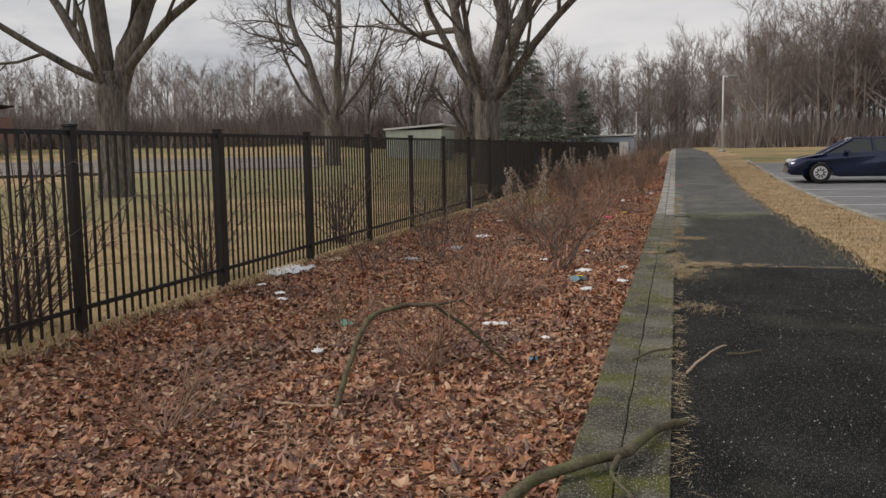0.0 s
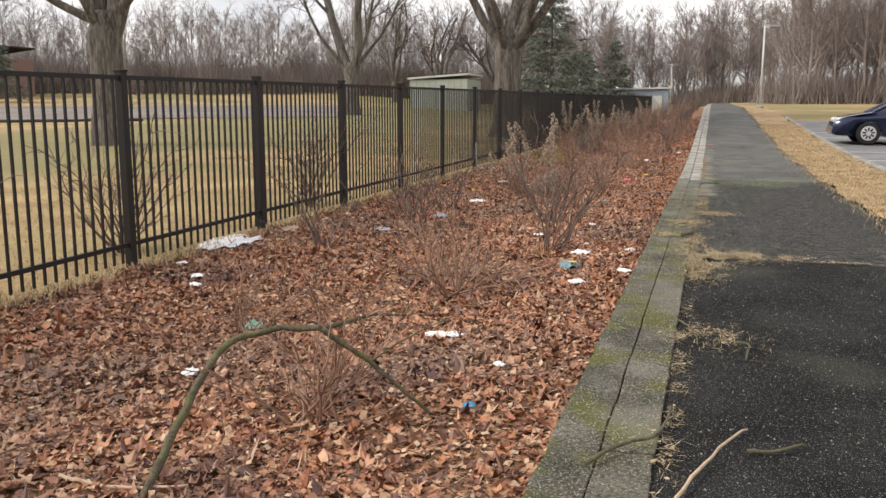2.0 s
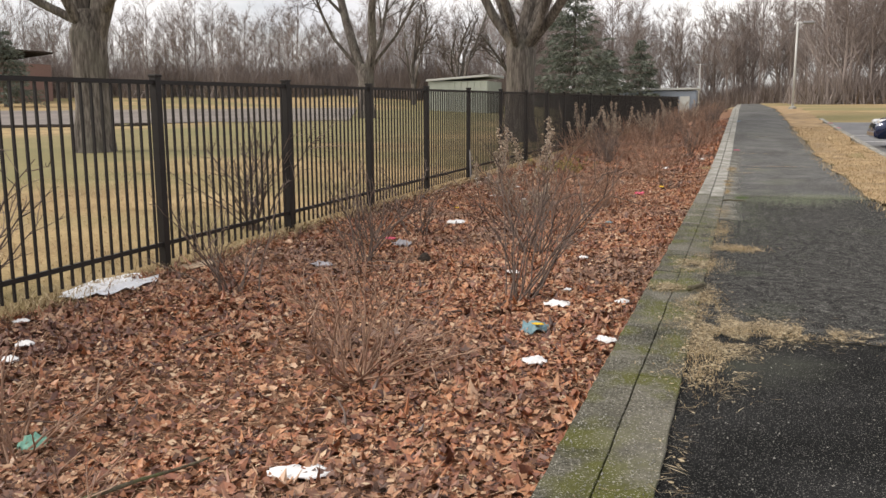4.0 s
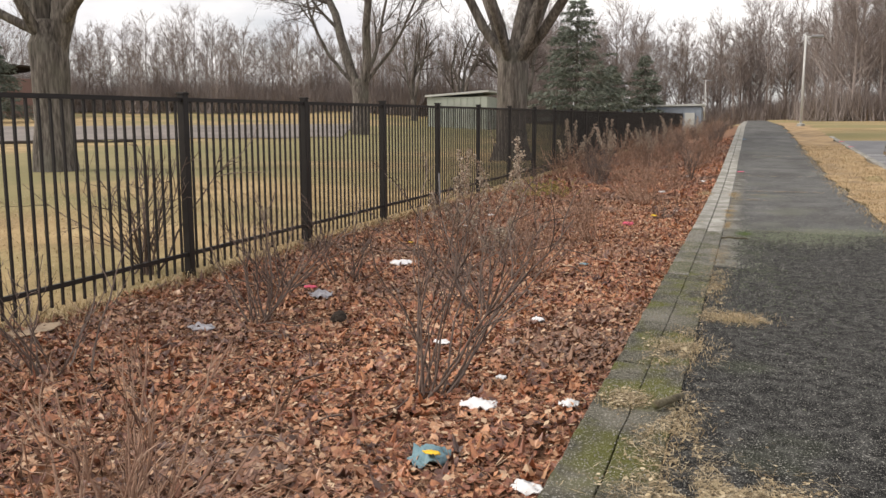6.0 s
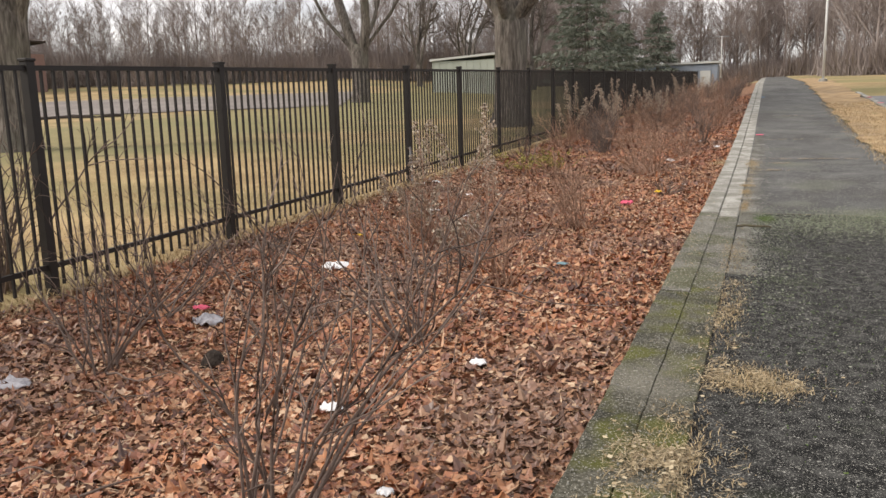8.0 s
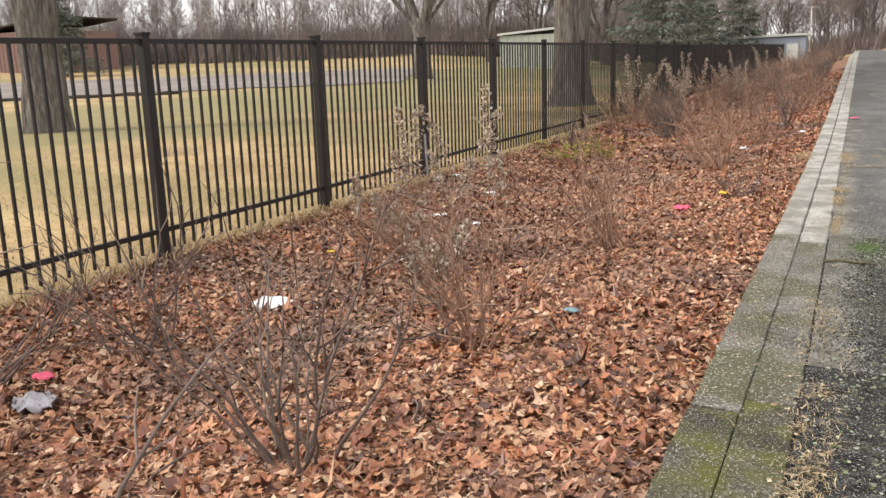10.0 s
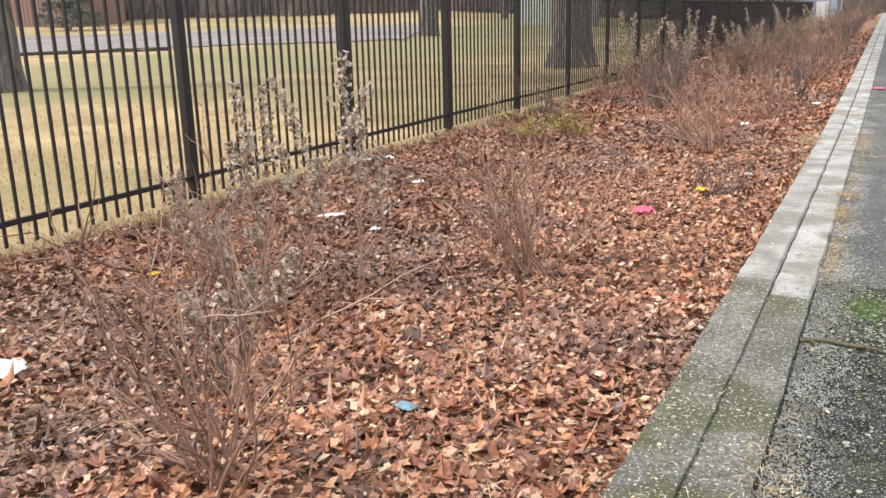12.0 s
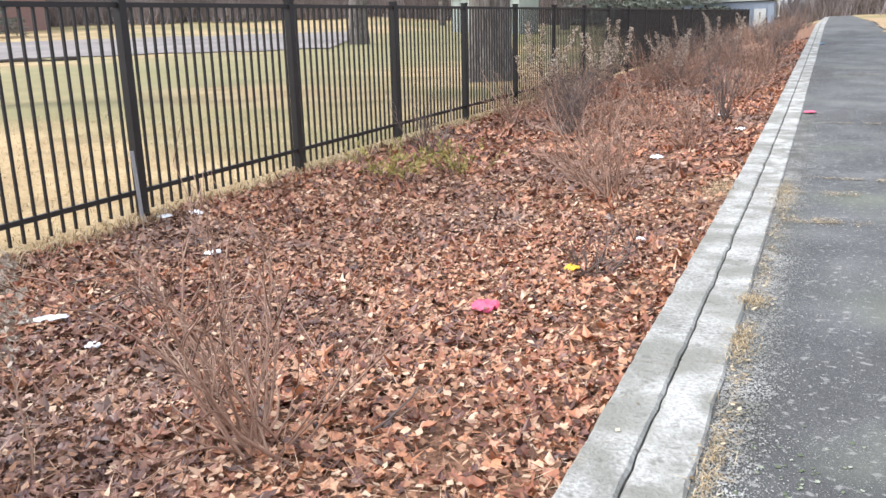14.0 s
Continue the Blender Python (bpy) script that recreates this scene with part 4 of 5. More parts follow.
def weed(x, y, h, n, seed, label="tall dry weed with pale fluffy seed heads"):
    """Dry stems that end in drooping plumes of fluff."""
    rng = random.Random(seed)
    t = thing("dry_weed", label, "weed", pose(x, y, bed_z(x, y) - 0.03), group="dry weeds by the fence")
    W, G = [], []
    for _ in range(n):
        V, F = [], []
        a = rng.uniform(0, 6.283)
        q = limb(rng, Vector((rng.gauss(0, .12), rng.gauss(0, .12), 0)), Vector((0.28 * math.cos(a), 0.28 * math.sin(a), 1)), h * rng.uniform(0.65, 1.1), 7, 0.13, -0.01)
        tube(V, F, q, [0.006 - 0.0005 * k for k in range(8)], 4)
        for _ in range(95):
            f = 1.0 - 0.42 * rng.random() ** 1.3
            p, d = along(q, f)
            c = p + Vector((rng.gauss(0, .055), rng.gauss(0, .055), rng.gauss(-.02, .04))) * (1.35 - f)
            for _ in range(3):
                u, v = rand_unit(rng) * rng.uniform(0.008, 0.018), rand_unit(rng) * rng.uniform(0.006, 0.013)
                b = len(W)
                W.extend((c - u - v, c + u - v, c + u + v, c - u + v))
                G.append((b, b + 1, b + 2, b + 3))
        for _ in range(7):
            p, d = along(q, rng.uniform(0.15, 0.6))
            q2 = limb(rng, p, side_dir(rng, d, 0.8), 0.16, 2, 0.3, 0)
            tube(V, F, q2, [0.003, 0.0022, 0.001], 3)
        part("stem", (V, F), M_SHRUB, t)
    part("seed_heads", (W, G), M_SEED, t, "pale fluffy seed heads")["kind"] = "stuff"
    return t


for k, (x, y, h, n) in enumerate([(-3.15, 16.9, 1.45, 6), (-2.6, 17.25, 1.45, 5), (-3.2, 16.5, 0.8, 5), (-2.4, 15.9, 0.6, 5), (-4.3, 29.5, 1.5, 7), (-3.6, 31.0, 1.5, 6), (-3.9, 33.5, 1.5, 6), (-3.0, 35, 1.4, 6), (-2.6, 41, 1.6, 6), (-3.4, 39, 1.5, 6), (-2.2, 47, 1.5, 5)]):
    weed(x, y, h, n, 400 + k)


def sprig(x, y, seed):
    rng = random.Random(seed)
    t = thing("green_sprig", "low yellow-green leafy shrub by the fence", "shrub", pose(x, y, bed_z(x, y) - 0.02))
    V, F, W, G = [], [], [], []
    for _ in range(26):
        a = rng.uniform(0, 6.283)
        q = limb(rng, Vector((rng.gauss(0, .1), rng.gauss(0, .1), 0)), Vector((0.8 * math.cos(a), 0.8 * math.sin(a), 1)), rng.uniform(0.3, 0.6), 4, 0.2, 0)
        tube(V, F, q, [0.005, 0.004, 0.003, 0.002, 0.001], 3)
        for _ in range(16):
            p, d = along(q, rng.uniform(0.3, 1))
            u = side_dir(rng, d, 0.8) * 0.06
            v = rand_unit(rng) * 0.014
            b = len(W)
            W.extend((p, p + 0.5 * u + v, p + u, p + 0.5 * u - v))
            G.append((b, b + 1, b + 2, b + 3))
    part("stems", (V, F), M_SHRUB, t)["kind"] = "stuff"
    part("foliage", (W, G), M_YGREEN, t)["kind"] = "stuff"


sprig(-3.95, 23.3, 1)
sprig(-3.5, 23.9, 2)


# ---- fallen leaves ----
def leaf_layer(name, count, y0, y1, size, seed, label):
    """Curled lobed leaves scattered over the bed."""
    rng = np.random.default_rng(seed)
    ang = np.linspace(0, 2 * np.pi, 11)[:-1]
    rad = np.array([1.05, 0.66, 0.95, 0.64, 0.84, 0.50, 0.80, 0.68, 0.95, 0.62])
    out = np.stack([np.cos(ang) * rad, np.sin(ang) * rad * 0.85, np.zeros(10)], 1)
    V = np.zeros((count * 11, 3))
    F = []
    for i in range(count):
        y = y0 + (y1 - y0) * rng.random()
        x = -5.0 + 4.66 * rng.random()
        if noise.noise((x * 0.55, y * 0.55, 9)) + 0.35 * noise.noise((x * 2, y * 2, 3)) < -0.33 and rng.random() < 0.55:
            x, y = -5.0 + 4.66 * rng.random(), y0 + (y1 - y0) * rng.random()
        s = size * (0.35 + 1.15 * rng.random() ** 1.6)
        cu, cv = rng.normal(0.08, 0.5), rng.normal(0.12, 0.45)
        p = out * s * (1 + 0.22 * rng.normal(size=(10, 1)))
        p[:, 2] = (cu * p[:, 0] ** 2 + cv * p[:, 1] ** 2) / s + 0.10 * s * rng.normal(size=10)
        a, tx, ty = rng.uniform(0, 6.283), rng.normal(0, 0.24), rng.normal(0, 0.24)
        R = np.array(Euler((tx, ty, a)).to_matrix())
        c = np.array([x, y, bed_z(x, y) + 0.010 + 0.028 * rng.random()])
        V[i * 11] = c
        V[i * 11 + 1:i * 11 + 11] = p @ R.T + c
        b = i * 11
        F.extend((b, b + 1 + k, b + 1 + (k + 1) % 10) for k in range(10))
    return tagged(part(name, mesh(name, V.tolist(), F, M_LEAF), M_LEAF), label, "leaves", kind="stuff")


leaf_layer("fallen_leaves", 98000, 1.5, 22, 0.037, 1, "thick litter of curled brown and orange maple leaves")
leaf_layer("fallen_leaves", 38000, 22, 50, 0.05, 2, "brown leaf litter thinning among the shrubs")


def leaf_crumbs(count, y0, y1, seed):
    """Broken bits of leaf, stalk and straw between the leaves."""
    rng = random.Random(seed)
    V, F = [], []
    for _ in range(count):
        x, y = rng.uniform(-5.0, -0.36), rng.uniform(y0, y1)
        c = Vector((x, y, bed_z(x, y) + rng.uniform(0.015, 0.05)))
        a = rng.uniform(0, 6.283)
        if rng.random() < 0.45:
            l, w = rng.uniform(0.02, 0.075), rng.uniform(0.0012, 0.0028)
        else:
            l = rng.uniform(0.006, 0.026)
            w = l * rng.uniform(0.5, 1.0)
        u = Vector((math.cos(a), math.sin(a), rng.gauss(0, 0.35))) * l
        v = Vector((-math.sin(a), math.cos(a), rng.gauss(0, 0.35))) * w
        b = len(V)
        V.extend((c - u, c + v, c + u, c - v))
        F.append((b, b + 1, b + 2, b + 3))
    return tagged(part("leaf_crumbs", (V, F), M_CRUMB), "crumbled leaf bits and straw stalks in the litter", "leaf litter", kind="stuff")


leaf_crumbs(135000, 2, 24, 3)


# ---- dry grass ----
def grass(name, spots, h, label, seed, material=None, thin=0.0032):
    rng = random.Random(seed)
    V, F = [], []
    for x, y, z in spots:
        a = rng.uniform(0, 6.283)
        l = h * rng.uniform(0.5, 1.2)
        w = thin * Vector((math.sin(a), -math.cos(a), 0))
        lean = rng.uniform(0.5, 2.2)
        p = Vector((x, y, z - 0.005))
        mid = p + Vector((math.cos(a) * l * 0.3 * lean, math.sin(a) * l * 0.3 * lean, l * 0.55))
        e = p + Vector((math.cos(a) * l * lean * 0.8, math.sin(a) * l * lean * 0.8, l * 0.75))
        b = len(V)
        V.extend((p - w, p + w, mid + w, mid - w, e))
        F.extend(((b, b + 1, b + 2, b + 3), (b + 3, b + 2, b + 4)))
    return tagged(part(name, (V, F), material or M_STRAW), label, "grass", kind="stuff")


rg = random.Random(21)
grass("verge_grass", [(x, y, rise(y) + 0.012) for x, y in ((rg.uniform(1.85, 3.3) + 0.08 * rg.gauss(0, 1), 5 + 33 * rg.random() ** 1.3) for _ in range(26000))], 0.055, "short dry straw-coloured grass on the verge", 22)
grass("fence_grass", [(x, y, fence_z(y) + 0.0) for x, y in ((FX + rg.gauss(0.02, 0.11), 2 + 34 * rg.random()) for _ in range(12000))], 0.13, "fringe of dry yellow grass under the fence", 23)
grass("lawn_grass", [(x, y, land_z(x, y)) for x, y in ((-5.2 - 9 * rg.random() ** 1.4, 4 + 24 * rg.random()) for _ in range(30000))], 0.06, "short dry winter grass on the lawn", 24)


def tuft(cx, cy, rx, ry, n, seed, label="flattened tuft of dry grass on the kerb edge", h=0.020):
    r = random.Random(seed)
    return grass("grass_tuft", [(cx + r.gauss(0, rx), cy + r.gauss(0, ry), rise(cy)) for _ in range(n * 5)], h, label, seed, thin=0.0015)


for k, (x, y, rx, ry, n) in enumerate([(0.06, 8.7, 0.07, 0.30, 200), (0.42, 9.28, 0.18, 0.04, 90), (1.2, 9.25, 0.4, 0.015, 30), (0.22, 12.3, 0.11, 0.10, 190), (-0.05, 11.4, 0.09, 0.22, 220), (-0.25, 10.35, 0.05, 0.08, 90), (0.02, 10.0, 0.06, 0.30, 110), (0.02, 15.2, 0.05, 0.35, 70), (0.06, 13.4, 0.05, 0.4, 120), (0.16, 6.7, 0.12, 0.14, 30), (0.03, 19.0, 0.03, 0.12, 90), (0.03, 19.6, 0.04, 0.06, 70), (0.05, 22.3, 0.05, 0.4, 160), (-0.45, 22.4, 0.07, 0.25, 160), (0.04, 17.8, 0.02, 0.2, 60)]):
    tuft(x, y, rx, ry, n, 500 + k)

def debris(spots, seed, label):
    """Flat mats of broken straw and leaf bits lying on kerb and asphalt."""
    r = random.Random(seed)
    V, F = [], []
    for cx, cy, rx, ry, n in spots:
        for _ in range(n):
            x, y = cx + r.gauss(0, rx), cy + r.gauss(0, ry)
            if noise.noise((x * 7, y * 4, seed)) < -0.12:
                continue
            c = Vector((x, y, rise(y) + (0.006 if x < 0 else -0.006) + 0.012 * r.random() ** 2))
            a = r.uniform(0, 6.283)
            if r.random() < 0.72:
                l, w = r.uniform(0.012, 0.05), r.uniform(0.0008, 0.0018)
            else:
                l = r.uniform(0.004, 0.014)
                w = l * r.uniform(0.5, 0.9)
            u, v = Vector((math.cos(a), math.sin(a), r.gauss(0, 0.12))) * l, Vector((-math.sin(a), math.cos(a), r.gauss(0, 0.12))) * w
            b = len(V)
            V.extend((c - u, c + v, c + u, c - v))
            F.append((b, b + 1, b + 2, b + 3))
    return tagged(part("debris_mat", (V, F), M_CHAFF), label, "debris", kind="stuff")


debris([(0.12, 9.0, 0.10, 0.35, 4200), (0.30, 9.35, 0.20, 0.16, 3200), (0.55, 9.42, 0.22, 0.05, 1300), (1.2, 9.3, 0.4, 0.02, 700)], 61, "mat of straw and leaf bits across the kerb and asphalt seam")
debris([(0.0, 10.0, 0.07, 0.25, 1500), (-0.05, 11.35, 0.09, 0.2, 2200), (-0.22, 10.35, 0.05, 0.07, 600)], 62, "mat of dry straw caught on the mossy kerb")
debris([(0.22, 12.3, 0.11, 0.08, 1700), (0.05, 12.9, 0.04, 0.35, 900), (0.06, 14.2, 0.05, 0.6, 900)], 63, "mat of straw and leaf bits beside the kerb")
debris([(1.0, 23.05, 0.45, 0.03, 900), (0.3, 21.45, 0.15, 0.05, 500), (0.9, 26.6, 0.45, 0.04, 700), (0.9, 33.0, 0.45, 0.06, 600)], 66, "pale chaff caught in seams across the asphalt")
debris([(0.16, 6.75, 0.13, 0.12, 700), (0.04, 6.2, 0.03, 0.9, 600), (0.04, 4.2, 0.03, 0.9, 500)], 64, "thin straw bits on the asphalt by the kerb")
debris([(0.05, 18.2, 0.03, 0.9, 500), (0.05, 20.6, 0.03, 1.2, 700), (0.4, 22.4, 0.35, 0.05, 500), (-0.3, 15.6, 0.08, 1.0, 500)], 65, "straw and grit bits along the pale kerb")

# grit crumbled along the kerb
V, F = [], []
rp = random.Random(31)
for _ in range(42000):
    kind = rp.random()
    if kind < 0.74:
        x, y, up = 0.01 + abs(rp.gauss(0, 0.11)), 14.5 + 13 * rp.random() ** 1.3, -0.012
    elif kind < 0.90:
        x, y, up = rp.uniform(-0.35, -0.01), 2 + 15.2 * rp.random(), 0.004
    else:
        x, y, up = rp.uniform(0.05, 1.9), 2.5 + 20 * rp.random(), -0.012
    s = rp.uniform(0.0018, 0.0055)
    c = Vector((x, y, rise(y) + up + 0.4 * s))
    b = len(V)
    V.extend(c + Vector(q) * s * rp.uniform(0.7, 1.2) for q in ((1, 0, 0), (-0.5, 0.9, 0), (-0.5, -0.9, 0), (0, 0, 0.9), (0, 0, -0.6)))
    F.extend(((b, b + 1, b + 3), (b + 1, b + 2, b + 3), (b + 2, b, b + 3), (b + 1, b, b + 4), (b + 2, b + 1, b + 4), (b, b + 2, b + 4)))
tagged(part("grit", (V, F), M_KERB), "pale grit crumbled along the kerb", "gravel", kind="stuff")


# ---- fallen wood ----
def stick(name, pts, r0, r1, material, label, sides=8, forks=()):
    t = thing(name, label, "branch")
    def smooth_line(ps, seed):
        ps = [Vector(p) for p in ps]
        out = []
        for i in range(len(ps) - 1):
            a, b, c, d = ps[max(i - 1, 0)], ps[i], ps[i + 1], ps[min(i + 2, len(ps) - 1)]
            for k in range(6):
                u = k / 6
                q = 0.5 * (2 * b + (c - a) * u + (2 * a - 5 * b + 4 * c - d) * u * u + (3 * b - a - 3 * c + d) * u ** 3)
                out.append(q + Vector((noise.noise((q.x * 9, q.y * 9, seed)), noise.noise((q.x * 9, q.y * 9, seed + 3)), noise.noise((q.x * 9, q.z * 9, seed + 6)))) * 0.012)
        return out + [ps[-1]]
    for j, (ps, a, b) in enumerate([(pts, r0, r1), *forks]):
        q = smooth_line(ps, j)
        V, F = [], []
        n = len(q) - 1
        tube(V, F, q, [(a + (b - a) * k / n) * (1 + 0.18 * noise.noise((k * 0.9, j, 2))) for k in range(n + 1)], sides, True)
        part("main_stem" if j == 0 else "side_branch", (V, F), material, t, smooth=True)
    return t


zb = lambda x, y: bed_z(x, y)
stick("fallen_branch", [(-2.05, 4.95, zb(-2.05, 4.95)), (-2.07, 5.2, -0.28), (-2.05, 5.58, 0.03), (-1.85, 5.75, 0.11), (-1.63, 5.82, 0.12)], 0.021, 0.015, M_STICK,
      "arched lichen-grey fallen branch propped over the leaves",
      forks=[([(-1.63, 5.82, 0.12), (-1.42, 5.92, -0.06), (-1.13, 6.06, zb(-1.13, 6.06) + 0.02)], 0.016, 0.008), ([(-1.63, 5.82, 0.12), (-1.6, 6.4, 0.05), (-1.68, 7.1, -0.12)], 0.013, 0.004), ([(-1.42, 5.92, -0.06), (-1.25, 6.1, 0.05), (-1.1, 6.35, 0.10)], 0.006, 0.002)])
stick("peeled_stick", [(-2.5, 5.0, zb(-2.5, 5) + 0.04), (-2.2, 5.0, zb(-2.2, 5) + 0.035), (-1.9, 5.08, zb(-1.9, 5.08) + 0.04)], 0.010, 0.007, M_PEELED, "pale peeled stick lying in the leaves")
stick("kerb_branch", [(-0.62, 2.85, -0.10), (-0.43, 3.02, 0.035), (-0.17, 3.28, 0.045), (-0.1, 3.5, 0.04), (0.0, 3.74, 0.03), (0.06, 3.80, 0.02)], 0.024, 0.016, M_STICK,
      "thick mossy fallen branch lying across the kerb", forks=[([(-0.17, 3.28, 0.045), (-0.2, 3.1, 0.04), (-0.12, 2.9, 0.03)], 0.013, 0.005)])
stick("twig", [(0.08, 4.70, 0.0), (0.16, 5.0, 0.02), (0.31, 5.37, 0.01)], 0.007, 0.004, M_PEELED, "bare grey twig on the asphalt")
stick("twig", [(-0.21, 4.88, 0.015), (-0.1, 5.06, 0.03), (0.0, 5.18, 0.03), (0.03, 5.5, 0.02)], 0.008, 0.005, M_STICK, "bent brown twig on the kerb")
stick("twig", [(0.3, 5.18, 0.0), (0.4, 5.2, 0.012), (0.5, 5.3, 0.0)], 0.008, 0.005, M_STICK, "thin dark twig on the asphalt")
stick("twig", [(0.02, 7.0, 0.0), (0.1, 6.7, 0.02), (0.12, 6.5, 0.01)], 0.006, 0.003, M_STICK, "thin curved twig on the asphalt")
stick("twig", [(0.30, 6.6, 0.0), (0.36, 6.55, 0.02), (0.34, 6.3, 0.01)], 0.008, 0.004, M_STICK, "thin curved twig on the asphalt")
stick("wood_chunk", [(-0.08, 10.22, 0.03), (0.0, 10.35, 0.04), (0.02, 10.42, 0.03)], 0.02, 0.012, M_STICK, "short dark chunk of wood on the kerb edge")
stick("twig", [(0.0, 16.5, 0.005), (0.12, 16.52, 0.012), (0.3, 16.5, 0.0)], 0.011, 0.008, M_STICK, "dark twig lying across the asphalt edge")
rs = random.Random(55)
for k in range(26):
    x, y = rs.uniform(-4.6, -0.6), rs.uniform(3, 20)
    a, l = rs.uniform(0, 6.28), rs.uniform(0.2, 0.55)
    x2, y2 = x + l * math.cos(a), y + l * math.sin(a)
    stick("twig", [(x, y, zb(x, y) + 0.05), ((x + x2) / 2 + 0.03, (y + y2) / 2, zb(x, y) + 0.075), (x2, y2, zb(x2, y2) + 0.05)], rs.uniform(0.004, 0.008), 0.003, M_SHRUBG, "thin dead twig among the leaves", sides=5)


# ---- litter ----
def scrap(name, x, y, sx, sy, material, label, seed, crumple=0.35, z=None, turn=0, lift=0.045):
    """A crumpled sheet with a ragged edge and real thickness."""
    V, F = [], []
    n = 9
    for j in range(n + 1):
        for i in range(n + 1):
            u, v = 2 * i / n - 1, 2 * j / n - 1
            k = math.sqrt(max(1 - 0.5 * v * v, 0)), math.sqrt(max(1 - 0.5 * u * u, 0))
            px = 0.85 * sx * u * k[0] * (1 + 0.3 * noise.noise((u * 2, v * 2, seed)))
            py = 0.85 * sy * v * k[1] * (1 + 0.3 * noise.noise((u * 2, v * 2, seed + 7)))
            hz = 0.6 * crumple * min(sx, sy) * (noise.noise((u * 2.4, v * 2.4, seed + 3)) + 0.6 * noise.noise((u * 5, v * 5, seed + 4)) + 0.8 * (1 - max(abs(u), abs(v))))
            V.append((px, py, hz))
    m = len(V)
    V += [(a, b, c - 0.004) for a, b, c in V]
    for j in range(n):
        for i in range(n):
            a = j * (n + 1) + i
            F.append((a, a + 1, a + n + 2, a + n + 1))
            F.append((m + a + n + 1, m + a + n + 2, m + a + 1, m + a))
    rim = [i for i in range(n + 1)] + [j * (n + 1) + n for j in range(1, n + 1)] + [n * (n + 1) + i for i in range(n - 1, -1, -1)] + [j * (n + 1) for j in range(n - 1, 0, -1)]
    for a, b in zip(rim, rim[1:] + rim[:1]):
        F.append((b, a, m + a, m + b))
    zz = (bed_z(x, y) if z is None else z) + lift
    return tagged(part(name, (V, F), material, at=pose(x, y, zz, 0, 0, turn), smooth=True), label, "litter")


scrap("snow_patch", -4.95, 10.3, 0.30, 0.62, M_SNOW, "flat patch of old white snow under the fence", 1, 0.18, z=fence_z(10.3) + 0.03, lift=0.0)
scrap("foam_sheet", -4.78, 11.3, 0.14, 0.28, M_PEELED, "dirty pale sheet lying at the foot of the fence", 2, 0.12)
scrap("paper_plate", -3.45, 15.33, 0.17, 0.15, M_PAPER, "crumpled white paper lying on the leaves", 3)
scrap("paper_strip", -1.55, 7.55, 0.17, 0.08, M_PAPER, "long torn white paper on the leaves", 4, turn=20)
scrap("green_wrapper", -3.02, 7.52, 0.09, 0.09, M_GREENP, "crumpled green plastic wrapper in the leaves", 5, 0.8)
for k, (x, y, sx, sy) in enumerate([(-0.91, 9.30, .09, .08), (-4.75, 9.1, .07, .06), (-4.3, 8.7, .07, .08), (-2.84, 6.46, .09, .06), (-1.83, 12.24, .08, .07), (-1.28, 13.0, .06, .06), (-0.61, 10.95, .07, .06), (-0.56, 9.85, .06, .09), (-1.12, 11.38, .04, .04), (-4.15, 8.44, .08, .06), (-4.87, 20.8, .08, .07), (-3.85, 18.66, .15, .05), (-3.86, 20.2, .08, .06), (-1.5, 25.4, .11, .09), (-4.7, 21.0, .09, .07), (-3.3, 18.5, .05, .05), (-0.75, 27.5, .09, .07), (-1.2, 29.2, .09, .07), (-1.0, 6.9, .06, .04), (-0.9, 21.5, .05, .05)]):
    scrap("paper_scrap", x, y, sx, sy, M_PAPER, "small crumpled white paper scrap among leaves", 20 + k, 0.5, turn=37 * k)
scrap("tissue", -1.11, 10.9, 0.13, 0.08, M_PAPER, "crumpled white tissue on the leaves", 60, 0.6)
scrap("plastic_bag", -3.79, 12.0, 0.14, 0.10, M_GREYP, "thin greyish plastic bag on the leaves", 61, 0.5)
scrap("plastic_bag", -3.5, 13.45, 0.14, 0.12, M_GREYP, "crumpled grey plastic bag on the leaves", 62, 0.6)
scrap("red_wrapper", -3.75, 13.7, 0.08, 0.06, M_PINK, "small faded red wrapper on the leaves", 63, 0.5)
scrap("blue_bottle_cap", -0.99, 6.2, 0.045, 0.04, M_BLUEP, "small bright blue plastic scrap in the leaves", 64, 0.7)
scrap("teal_rag", -1.10, 10.1, 0.12, 0.13, M_TEAL, "crumpled teal rag lying in the leaves", 66, 0.9)
scrap("yellow_wrapper", -1.06, 10.02, 0.05, 0.025, M_YELL, "torn yellow wrapper on a teal rag", 75, 0.5, lift=0.10)
scrap("blue_wrapper", -1.43, 15.79, 0.06, 0.04, M_TEAL, "small white and blue wrapper in the leaves", 67, 0.5)
scrap("pink_wrapper", -1.48, 19.8, 0.10, 0.10, M_PINK, "bright pink wrapper on the leaves", 68, 0.6)
scrap("yellow_wrapper", -1.16, 20.55, 0.06, 0.06, M_YELL, "bright yellow wrapper on a leaf pile", 69, 0.6, lift=0.10)
scrap("yellow_leaf", -3.95, 16.8, 0.045, 0.04, M_YELL, "small bright yellow leaf", 70, 0.4)
scrap("pink_flag", 0.10, 27.5, 0.09, 0.14, M_PINK, "pink marking spot on the kerb", 71, 0.12, z=rise(27.5), lift=0.015)
scrap("blue_flag", 0.05, 42, 0.09, 0.16, M_BLUEP, "blue marking spot on the kerb", 72, 0.12, z=rise(42), lift=0.015)
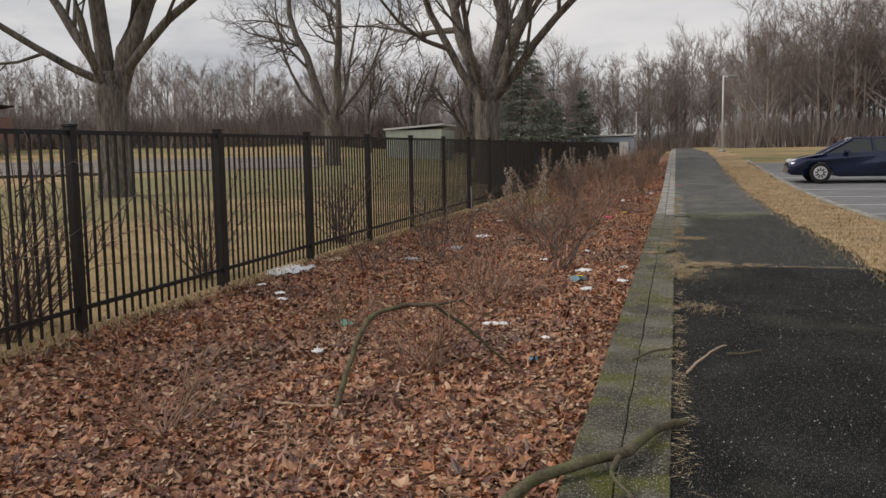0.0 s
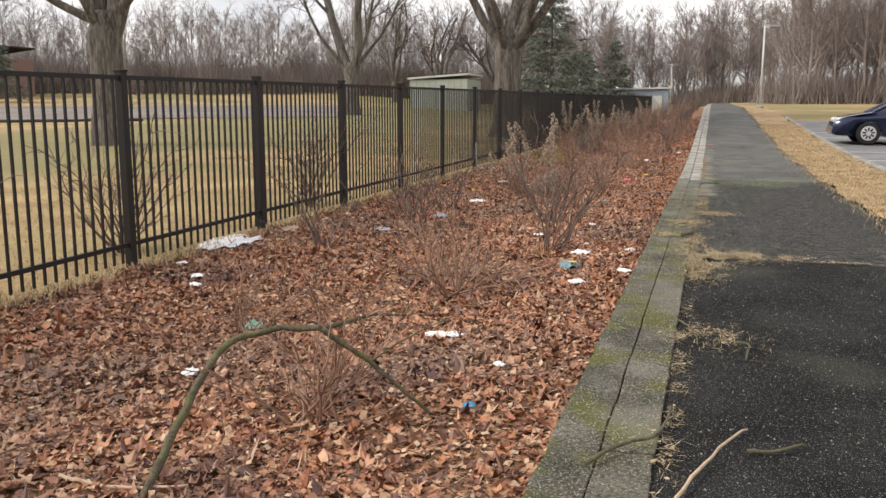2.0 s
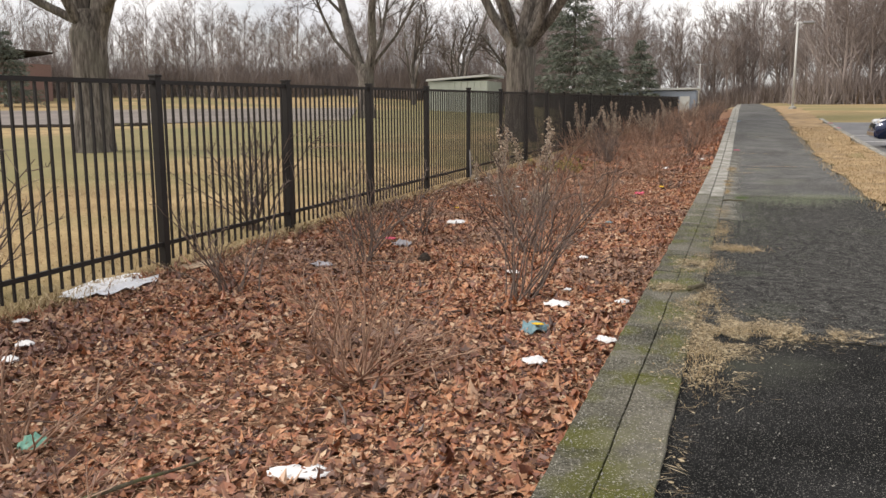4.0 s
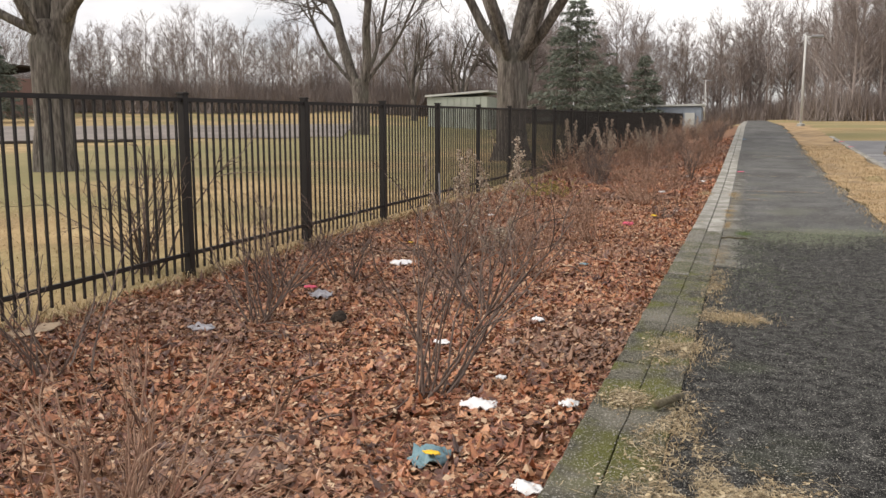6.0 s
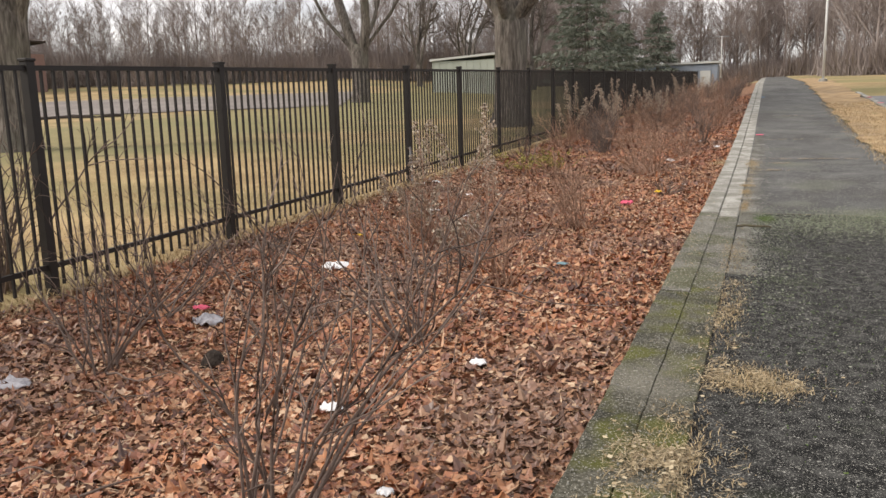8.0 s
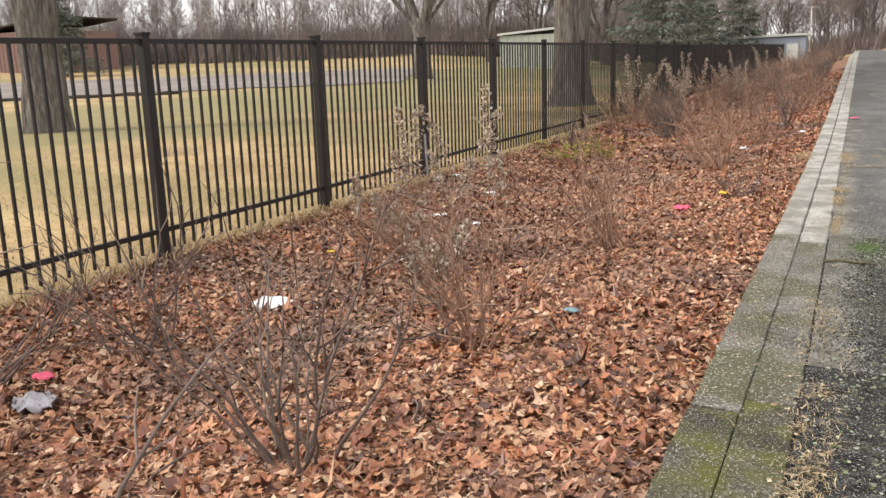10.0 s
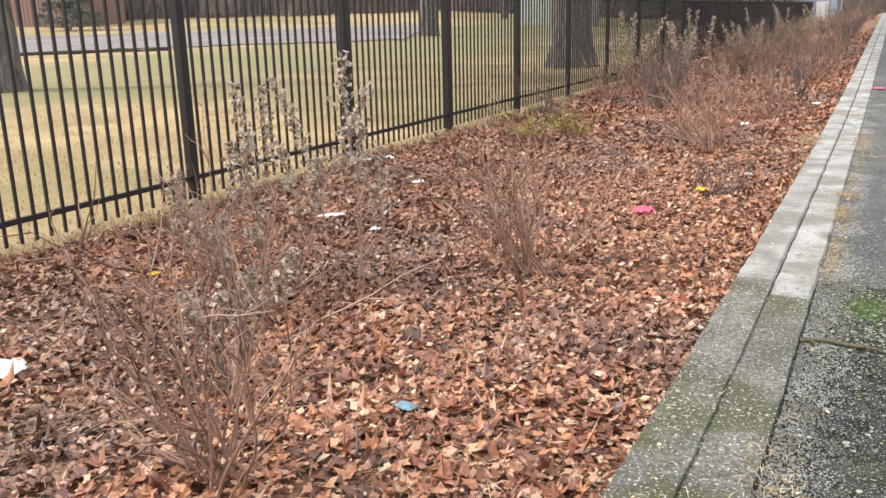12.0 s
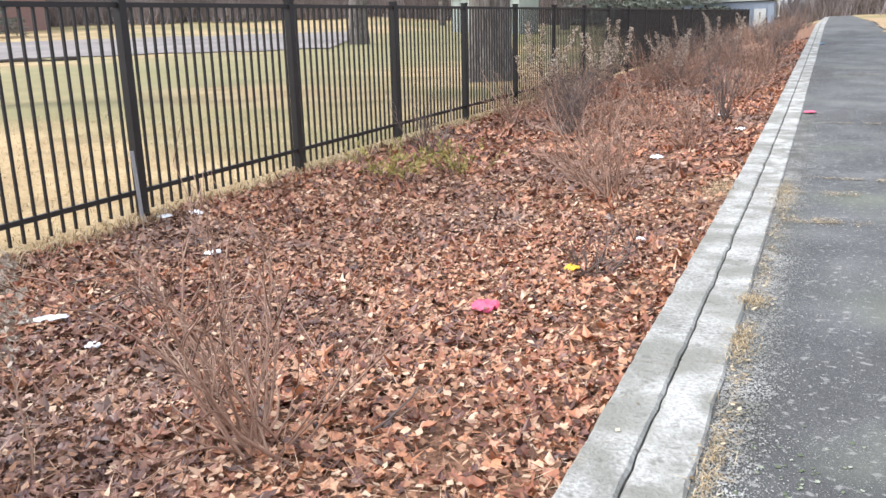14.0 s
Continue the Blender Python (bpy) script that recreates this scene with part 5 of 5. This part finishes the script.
scrap("orange_flag", 3.4, 37, 0.10, 0.25, M_PINK, "red marking spot on the lot kerb", 73, 0.12, z=rise(37) + 0.03, lift=0.012)
scrap("orange_flag", 3.4, 40, 0.10, 0.25, M_PINK, "red marking spot on the lot kerb", 74, 0.12, z=rise(40) + 0.03, lift=0.012)
# slim steel stake leaning on a post
V, F = [], []
tube(V, F, [Vector((FX + 0.09, 20.62, fence_z(20.6) - 0.1)), Vector((FX + 0.07, 20.60, fence_z(20.6) + 0.62))], [0.016, 0.016], 8, True)
tagged(part("steel_stake", (V, F), M_HEAD), "short grey steel stake leaning on a fence post", "stake")

# ---- far road and mulch on the lawn's rim ----
V, F = [], []
na, nr = 60, 8
for i in range(na + 1):
    a = radians(24 + 44 * i / na)
    for j in range(nr + 1):
        d = 60 + 24 * j / nr + 1.5 * noise.noise((i * 0.3, j, 0))
        x, y = -d * math.sin(a), d * math.cos(a)
        V.append((x, y, land_z(x, y) + 0.05))
for i in range(na):
    for j in range(nr):
        q = i * (nr + 1) + j
        F.append((q, q + 1, q + nr + 2, q + nr + 1))
tagged(part("road", (V, F), M_ROAD, smooth=True), "pale grey asphalt road across the lawn", "road", kind="structure")
V, F = [], []
pts, rad = [], []
for i in range(40):
    a = radians(36 + 26 * i / 39)
    d = 57.2 + 1.2 * noise.noise((i * 0.35, 2, 0))
    x, y = -d * math.sin(a), d * math.cos(a)
    pts.append(Vector((x, y, land_z(x, y))))
    rad.append(0.16 + 0.16 * noise.noise((i * 0.8, 0, 0)))
tube(V, F, pts, rad, 8, True)
tagged(part("mulch_ridge", (V, F), M_MULCH, smooth=True), "dark ridge of mulch beside the road", "mulch", kind="structure")


# dark pot half sunk in the leaves
V, F = [], []
px, py = -2.95, 12.74
tube(V, F, [Vector((0, 0, -0.03)), Vector((0, 0.01, 0.03)), Vector((0, 0.02, 0.065)), Vector((0, 0.03, 0.085))], [0.075, 0.07, 0.055, 0.03], 16, True)
tagged(part("plant_pot", (V, F), M_MULCH, at=pose(px, py, bed_z(px, py) + 0.015, -14, 6, 0), smooth=True), "small dark brown pot half sunk in leaves", "pot")
